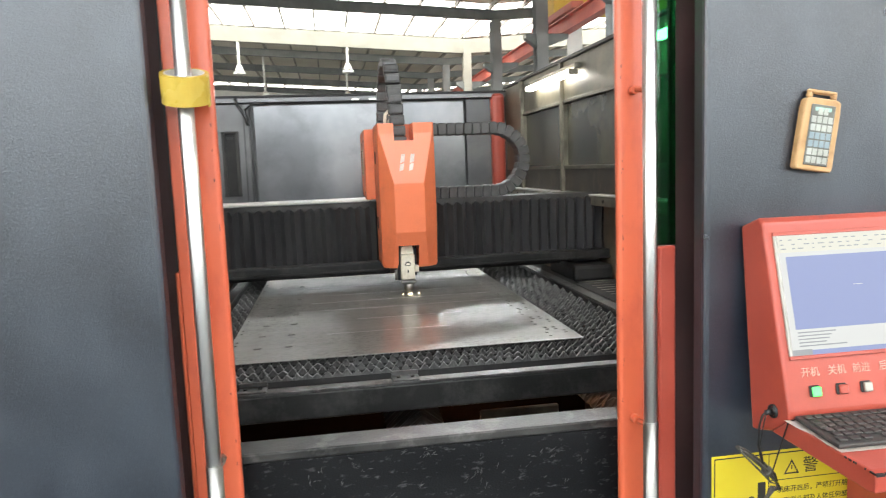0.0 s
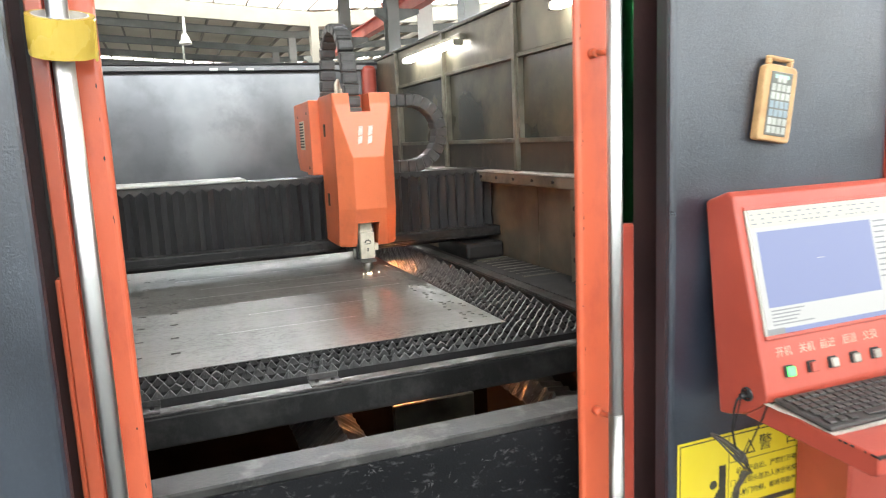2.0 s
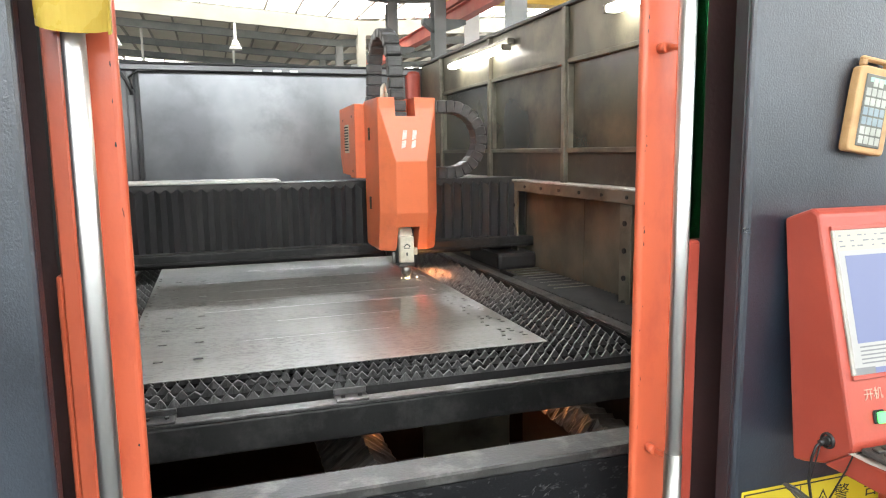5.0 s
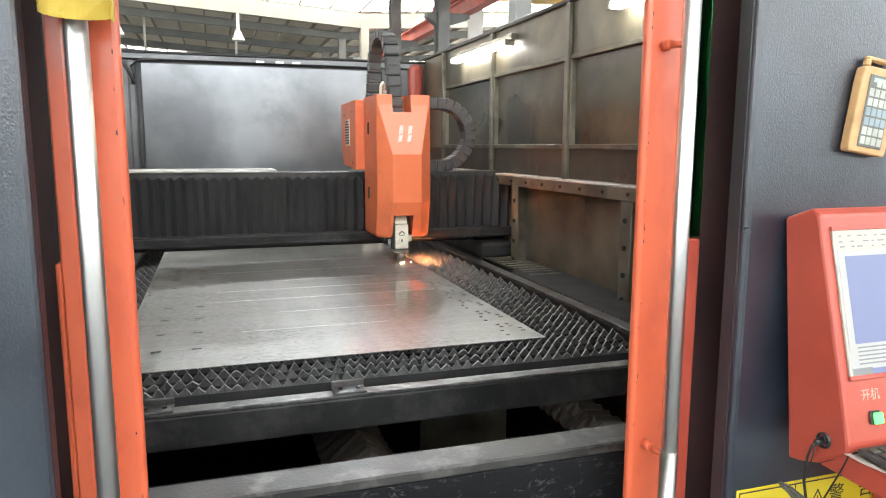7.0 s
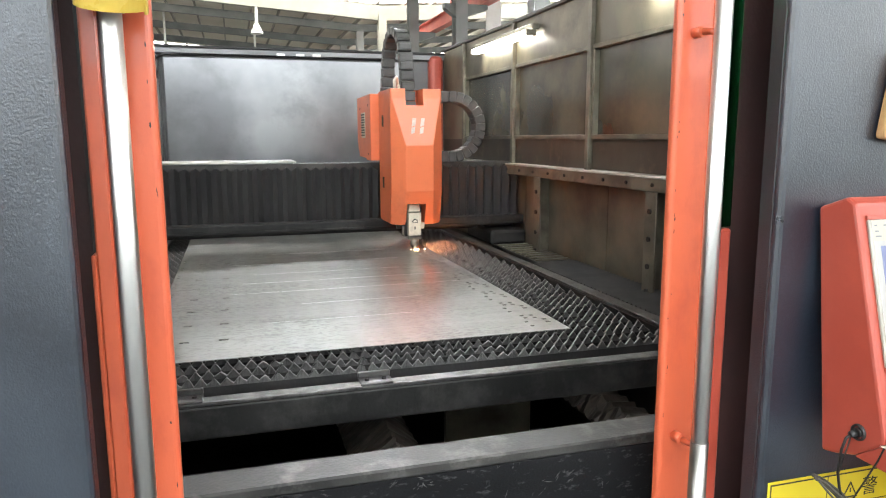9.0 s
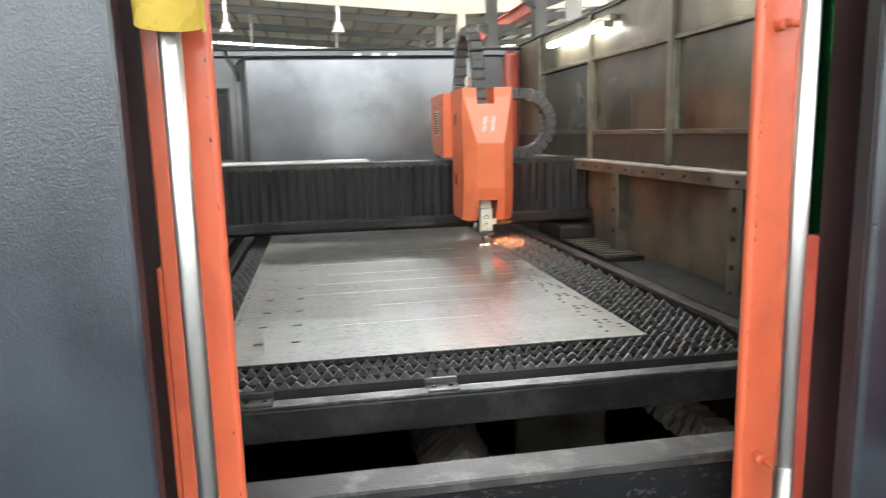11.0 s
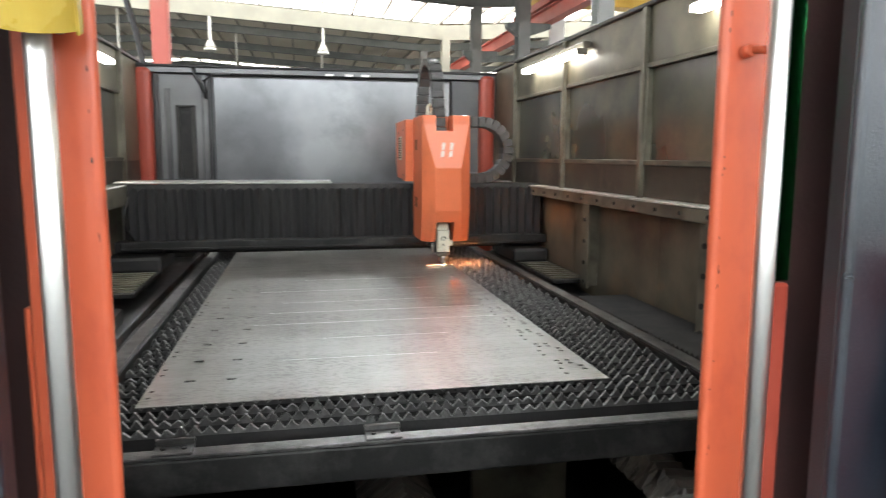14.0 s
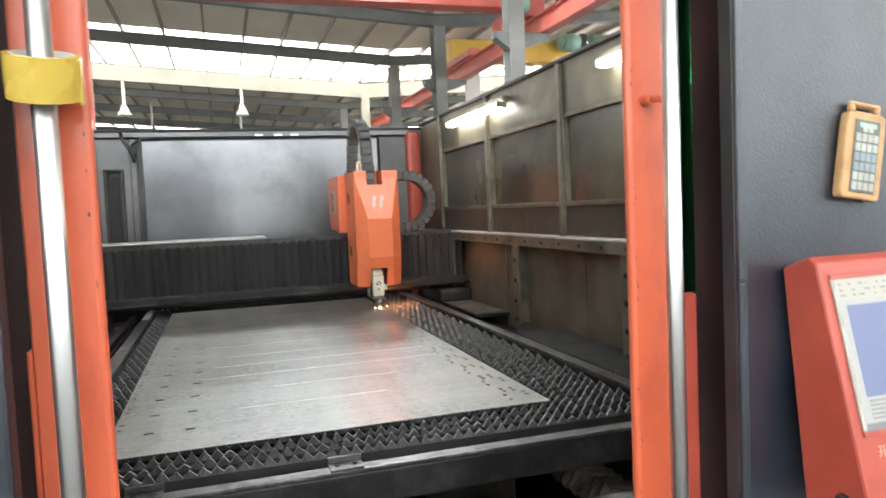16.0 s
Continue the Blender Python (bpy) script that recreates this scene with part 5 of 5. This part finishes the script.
# ---- cutting head (its space has the nozzle's tip at 0, 0, and true heights) ----
def cutting_head():
    h = thing("cutting_head", "orange laser cutting head housing with cream nozzle block", "cutting head")
    cx, hw, yb, y0 = 0.014, 0.138, 0.285, -0.045
    # Casing: rows of (x, y) outlines at rising heights, with a raised centre facet.
    def ring(z, half, nose, yn, ys, yback=yb):
        return [(cx - half, yback, z), (cx - half, ys, z), (cx - nose, yn, z), (cx + nose, yn, z), (cx + half, ys, z), (cx + half, yback, z)]
    rows = [ring(0.985, hw - 0.006, 0.088, y0 + 0.035, y0 + 0.075), ring(1.000, hw, 0.086, y0 + 0.03, y0 + 0.07), ring(1.165, hw, 0.073, y0 - 0.035, y0 + 0.035),
            ring(1.400, hw, 0.073, y0 - 0.035, y0 + 0.035), ring(1.640, hw, 0.129, y0 + 0.03, y0 + 0.04), ring(1.690, hw, 0.132, y0 + 0.035, y0 + 0.04)]
    bm = bmesh.new()
    R = [[bm.verts.new(v) for v in r] for r in rows]
    for a, b in zip(R, R[1:]):
        for i in range(6):
            bm.faces.new((a[i], a[(i + 1) % 6], b[(i + 1) % 6], b[i]))
    bm.faces.new(R[0][::-1])
    bm.faces.new(R[-1])
    bmesh.ops.recalc_face_normals(bm, faces=bm.faces)
    bmesh.ops.bevel(bm, geom=bm.edges[:], offset=0.004, segments=2, affect="EDGES", profile=0.6)
    casing = part("casing", bm, "head_red", h, "orange faceted front casing")
    # The chain slot at the top and the nozzle bay are cut out.
    cb = bmesh.new()
    box(cb, cx - 0.058, cx + 0.036, y0 - 0.1, y0 + 0.16, 1.605, 1.75)
    box(cb, cx - 0.062, cx + 0.040, y0 - 0.1, y0 + 0.15, 0.95, 1.098)
    cm = bpy.data.meshes.new("cut")
    cb.to_mesh(cm)
    cb.free()
    cut = new("cut", cm)
    md = casing.modifiers.new("slots", "BOOLEAN")
    md.object, md.operation, md.solver = cut, "DIFFERENCE", "EXACT"
    bpy.context.view_layer.update()
    done = bpy.data.meshes.new_from_object(casing.evaluated_get(bpy.context.evaluated_depsgraph_get()))
    casing.modifiers.clear()
    casing.data = done
    bpy.data.objects.remove(cut)
    # Rear housing over the beam.
    bm = bmesh.new()
    prism(bm, [(yb + 0.002, 1.315), (yb + 0.002, 1.68), (0.70, 1.675), (0.70, 1.42), (0.64, 1.33), (0.43, 1.325), (0.42, 1.315)], "x", cx - hw - 0.048, cx + hw - 0.03)
    bmesh.ops.bevel(bm, geom=bm.edges[:], offset=0.005, segments=2, affect="EDGES", profile=0.6)
    part("rear_housing", bm, "head_red", h, "orange rear housing")
    v = boxpart("vent", cx - hw - 0.051, cx - hw - 0.040, 0.44, 0.55, 1.44, 1.585, "white_metal", h, 0.003, "cream louvre plate")
    for i in range(9):
        boxpart("louvre", cx - hw - 0.0535, cx - hw - 0.051, 0.448, 0.542, 1.452 + i * 0.0145, 1.459 + i * 0.0145, "soot_dark", v, 0)
    for z in (1.20, 1.53):
        boxpart("hinge", cx - hw - 0.004, cx - hw + 0.002, 0.16, 0.19, z - 0.03, z + 0.03, "soot", h, 0.002)
    for y, z in ((0.36, 1.62), (0.60, 1.61), (0.36, 1.35)):
        bm = bmesh.new()
        rod(bm, (cx - hw - 0.049, y, z), (cx - hw - 0.04, y, z), 0.007, 10)
        part("screw", bm, "soot_dark", h)
    # Plain two-bar mark on the front.
    def slope_y(z):
        return y0 - 0.035 + (z - 1.40) / 0.24 * 0.065
    for xc in (-0.026, 0.020):
        for z0, z1 in ((1.462, 1.497), (1.500, 1.540)):
            bm = bmesh.new()
            w, lean = 0.0095, 0.18
            pts = [(xc - w, z0 - 0.004), (xc + w, z0 + 0.002), (xc + w, z1), (xc - w, z1 - 0.006 if z1 < 1.5 else z1)]
            pts = [(cx + x + lean * (z - 1.50), z) for x, z in pts]
            f_ = [bm.verts.new((x, slope_y(z) - 0.0022, z)) for x, z in pts]
            b_ = [bm.verts.new((x, slope_y(z) - 0.0004, z)) for x, z in pts]
            bm.faces.new(f_)
            for i in range(4):
                bm.faces.new((f_[i], f_[(i + 1) % 4], b_[(i + 1) % 4], b_[i]))
            part("mark", bm, "worn_white", h, "plain white bar mark")
    # Cream sensor block, holder and nozzle.
    boxpart("bay_back", cx - 0.061, cx + 0.039, 0.08, 0.104, 0.95, 1.097, "rubber", h, 0)
    bm = bmesh.new()
    prism(bm, [(-0.036, 1.055), (-0.030, 1.092), (0.022, 1.092), (0.028, 1.055)], "y", -0.02, 0.03)
    part("cover_plate", bm, "white_metal", h)
    blk = boxpart("nozzle_block", -0.038, 0.030, -0.035, 0.04, 0.928, 1.052, "white_metal", h, 0.004, "cream sensor block")
    bm = bmesh.new()
    for a in np.linspace(0.25, math.pi - 0.25, 6):
        x, z = -0.004 + 0.013 * math.cos(a), 1.002 + 0.013 * math.sin(a)
        box(bm, x - 0.003, x + 0.003, -0.0362, -0.035, z - 0.003, z + 0.003)
    box(bm, -0.018, 0.010, -0.0362, -0.035, 0.996, 0.9995)
    box(bm, -0.008, -0.001, -0.0362, -0.035, 0.962, 0.977)
    part("printed_mark", bm, "ink", blk)
    boxpart("side_connector", 0.030, 0.052, -0.02, 0.015, 0.962, 0.995, "white_metal", blk, 0.003)
    boxpart("side_plate", -0.052, -0.040, -0.015, 0.04, 0.925, 1.06, "soot_dark", h, 0.002)
    boxpart("side_plate", 0.032, 0.044, 0.016, 0.05, 0.94, 1.08, "soot_dark", h, 0.002)
    bm = bmesh.new()
    rod(bm, (-0.060, 0.0, 0.925), (-0.060, 0.0, 0.975), 0.008, 10)
    part("gas_fitting", bm, "steel_dull", h, "", True)
    bm = bmesh.new()
    rod(bm, (-0.085, 0.05, 0.972), (-0.05, 0.05, 0.972), 0.015, 12)
    part("gas_fitting", bm, "soot", h, "", True)
    boxpart("clamp", -0.042, 0.034, -0.032, 0.036, 0.908, 0.926, "steel_dull", h, 0.004)
    bm = bmesh.new()
    rod(bm, (0, 0, 0.875), (0, 0, 0.908), 0.024, 20)
    rod(bm, (0, 0, 0.866), (0, 0, 0.876), 0.019, 20, 0.021)
    rod(bm, (0, 0, 0.8535), (0, 0, 0.866), 0.006, 16, 0.016)
    part("nozzle", bm, "steel_dull", h, "dull steel cutting nozzle", True)
    # Upright cable chain that arches over the head.
    path = []
    yf_, yr_, zt = 0.035, 0.335, 1.85
    for z in np.arange(1.55, zt, 0.052):
        path.append((yf_, z, 0.0))
    rad = (yr_ - yf_) / 2
    for a in np.linspace(0, math.pi, 10):
        path.append((yf_ + rad - rad * math.cos(a), zt + rad * math.sin(a), -a))
    for z in np.arange(zt - 0.052, 1.66, -0.052):
        path.append((yr_, z, -math.pi))
    for k, (y, z, a) in enumerate(path):
        xo = -0.012 - 0.055 * k / len(path)
        bm = bmesh.new()
        box(bm, -0.036, 0.036, -0.020, 0.020, -0.0245, 0.0245, 0.004)
        box(bm, -0.030, 0.030, -0.0225, 0.0225, -0.017, 0.012, 0.002)
        part("chain_link", bm, "chain", h, "", False, Matrix.Translation((xo, y, z)) @ Matrix.Rotation(a, 4, "X"))
    bm = bmesh.new()
    sweep(bm, [(-0.075, 0.10, 1.685), (-0.07, 0.12, 1.74), (-0.05, 0.16, 1.76), (-0.035, 0.20, 1.74), (-0.03, 0.22, 1.69)], 0.008)
    part("hose", bm, "white_metal", h, "pale hose stub", True)
    boxpart("fitting", -0.06, -0.02, 0.08, 0.12, 1.688, 1.715, "white_metal", h, 0.004)
    return h


HEAD = cutting_head()


# ---- sparks of the cut (their space has the nozzle's tip at 0, 0, and true heights) ----
def sparks():
    """Glow of the cut, with hot grains thrown about it and slag blown through the sheet into the bed."""
    h = thing("spark_spray", "white-hot sparks and orange slag of the cut", "sparks")
    rnd = random.Random(4)
    bm = bmesh.new()
    rod(bm, (0, 0, 0.8505), (0, 0, 0.8535), 0.006, 10, 0.004)
    for i in range(9):
        a, d = rnd.uniform(0, 6.28), rnd.uniform(0.012, 0.06)
        x, y, z = d * math.cos(a), d * math.sin(a), 0.8515 + rnd.uniform(0, 0.006)
        box(bm, x - 0.002, x + 0.002, y - 0.0015, y + 0.0015, z, z + 0.0015)
    part("cut_sparks", bm, "spark", h, "white-hot sparks at the cut")
    bm = bmesh.new()
    for i in range(90):
        x, y, z = rnd.uniform(0.11, 0.27), rnd.uniform(-0.03, 0.34), rnd.uniform(0.775, 0.802)
        l = rnd.uniform(0.004, 0.010)
        box(bm, x - l, x + l, y - 0.0015, y + 0.0015, z - 0.001, z + 0.001)
    part("slag_spray", bm, "spark_orange", h, "orange slag spray below the sheet")
    bm = bmesh.new()
    for i in range(40):
        x, y, z = rnd.gauss(0.0, 0.05), rnd.uniform(-0.50, -0.30), rnd.uniform(0.62, 0.74)
        box(bm, x - 0.002, x + 0.002, y - 0.002, y + 0.002, z - 0.006, z + 0.006)
    part("falling_slag", bm, "slag_fall", h, "orange slag falling into the bed")
    return h


def spark_burst(label, seed, n, heading, spread, reach, lift, radius=0.0008):
    """Thin bent streaks thrown out from the cut about one heading, in radians."""
    h = thing("spark_burst", label, "sparks")
    rnd = random.Random(seed)
    bm = bmesh.new()
    for i in range(n):
        a = heading + rnd.gauss(0, spread)
        l, up, s0 = reach * rnd.uniform(0.3, 1.0), rnd.uniform(0.1, 1.0) * lift, rnd.uniform(0.0, 0.45) * reach
        d, c = Vector((math.cos(a), math.sin(a), 0)), 0.25 * rnd.uniform(-1, 1)
        side = Vector((-d.y, d.x, 0))
        pts = [d * (s0 + l * k) + side * (c * l * k * k) + Vector((0, 0, 0.853 + up * (s0 + l * k * (1.6 - 0.8 * k)) / reach)) for k in (0, 0.35, 0.7, 1.0)]
        for p, q in zip(pts, pts[1:]):
            rod(bm, p, q, radius, 4)
    part("streaks", bm, "burst", h, "thin glowing spark streaks")
    return h


SPARKS = sparks()
STAR = spark_burst("star of thin orange sparks over the steel sheet", 9, 46, 3.14, 1.3, 0.26, 0.03)
FAN = spark_burst("long pinkish sparks skimming over the steel sheet", 12, 13, 3.25, 0.16, 0.40, 0.02)
LICK = spark_burst("short white-hot sparks beside the nozzle", 14, 6, 3.6, 0.16, 0.13, 0.01, 0.001)
SPRAY = spark_burst("orange sparks spraying over the toothed slats", 16, 34, 0.25, 0.35, 0.30, 0.10)


# ---- cable chain beside the head (a U of links; its space has the bend's centre at 0, 0) ----
def side_chain():
    c = thing("cable_chain", "grey plastic cable chain looping beside the cutting head", "cable chain")
    R_, path = 0.172, []
    for x in np.arange(-0.376, -0.001, 0.047):
        path.append((x, R_, 0.0))
    for a in np.linspace(0, math.pi, 13):
        path.append((R_ * math.sin(a), R_ * math.cos(a), a))
    for x in np.arange(-0.047, -0.38, -0.047):
        path.append((x, -R_, math.pi))
    for x, z, a in path:
        bm = bmesh.new()
        box(bm, -0.0225, 0.0225, -0.046, 0.046, -0.031, 0.031, 0.004)
        box(bm, -0.014, 0.014, -0.040, 0.040, -0.0335, 0.0335, 0.002)
        part("chain_link", bm, "chain", c, "", False, Matrix.Translation((x, 0, z)) @ Matrix.Rotation(a, 4, "Y"))
    return c


CHAIN = side_chain()

HEAD_ROWS = [
    (0, 0.125, 1.085),
    (0.5, 0.212, 1.100),
    (1, 0.284, 1.093),
    (1.5, 0.377, 1.102),
    (2, 0.458, 1.112),
    (2.5, 0.530, 1.160),
    (3, 0.531, 1.178),
    (3.5, 0.538, 1.178),
    (4, 0.530, 1.205),
    (4.5, 0.499, 1.208),
    (7, 0.544, 1.478),
    (7.5, 0.547, 1.540),
    (8, 0.546, 1.566),
    (10.5, 0.550, 1.790),
    (11, 0.565, 1.785),
    (11.5, 0.558, 1.848),
    (12, 0.529, 1.872),
    (12.5, 0.537, 1.935),
    (13, 0.545, 1.995),
    (13.5, 0.564, 2.005),
    (14, 0.573, 2.088),
    (14.5, 0.539, 2.115),
    (15, 0.549, 2.145),
    (15.5, 0.543, 2.150),
    (16, 0.600, 2.280),
]


def motions():
    """The head runs along the gantry, the gantry along the bed, and the chain's bend at half the head's pace."""
    walk(GANTRY, [(t, pose(0, y, 0)) for t, x, y in HEAD_ROWS])
    walk(HEAD, [(t, pose(x, y, 0)) for t, x, y in HEAD_ROWS])
    ts, xs_, ys_ = zip(*HEAD_ROWS)

    def at(t, drop):
        return pose(float(np.interp(t, ts, xs_)), float(np.interp(t, ts, ys_)), drop)
    # The beam goes off and on: its last sparks fall through into the bed.
    off = ((3.2, 3.4), (7.3, 7.7), (10.3, 10.6), (12.4, 12.6), (13.2, 13.4), (14.2, 14.4), (14.8, 15.3))
    rows = {t: at(t, 0) for t in ts}
    for a, b in off:
        for t in [t for t in rows if a - 0.1 <= t <= b + 0.1]:
            del rows[t]
        rows.update({a - 0.1: at(a - 0.1, 0), a: at(a, -0.9), b: at(b, -0.9), b + 0.1: at(b + 0.1, 0)})
    walk(SPARKS, sorted(rows.items()))
    flights = ((STAR, ((2.97, 3.03),)), (FAN, ((7.97, 8.03), (13.88, 13.92))), (SPRAY, ((13.07, 13.13), (13.47, 13.53))),
               (LICK, ((4.0, 4.03), (10.47, 10.53), (11.47, 11.53), (13.67, 13.73), (13.97, 14.03), (15.47, 15.53))))
    for burst, spans in flights:
        rows = {0.0: at(0, -0.9), 16.0: at(16, -0.9)}
        for a, b in spans:
            rows.update({a - 0.07: at(a, -0.9), a: at(a, 0), b: at(b, 0), b + 0.07: at(b, -0.9)})
        walk(burst, sorted(rows.items()))
    walk(CHAIN, [(t, pose(0.865 + (x - 0.53) / 2, y + 0.40, 1.502)) for t, x, y in HEAD_ROWS])


motions()
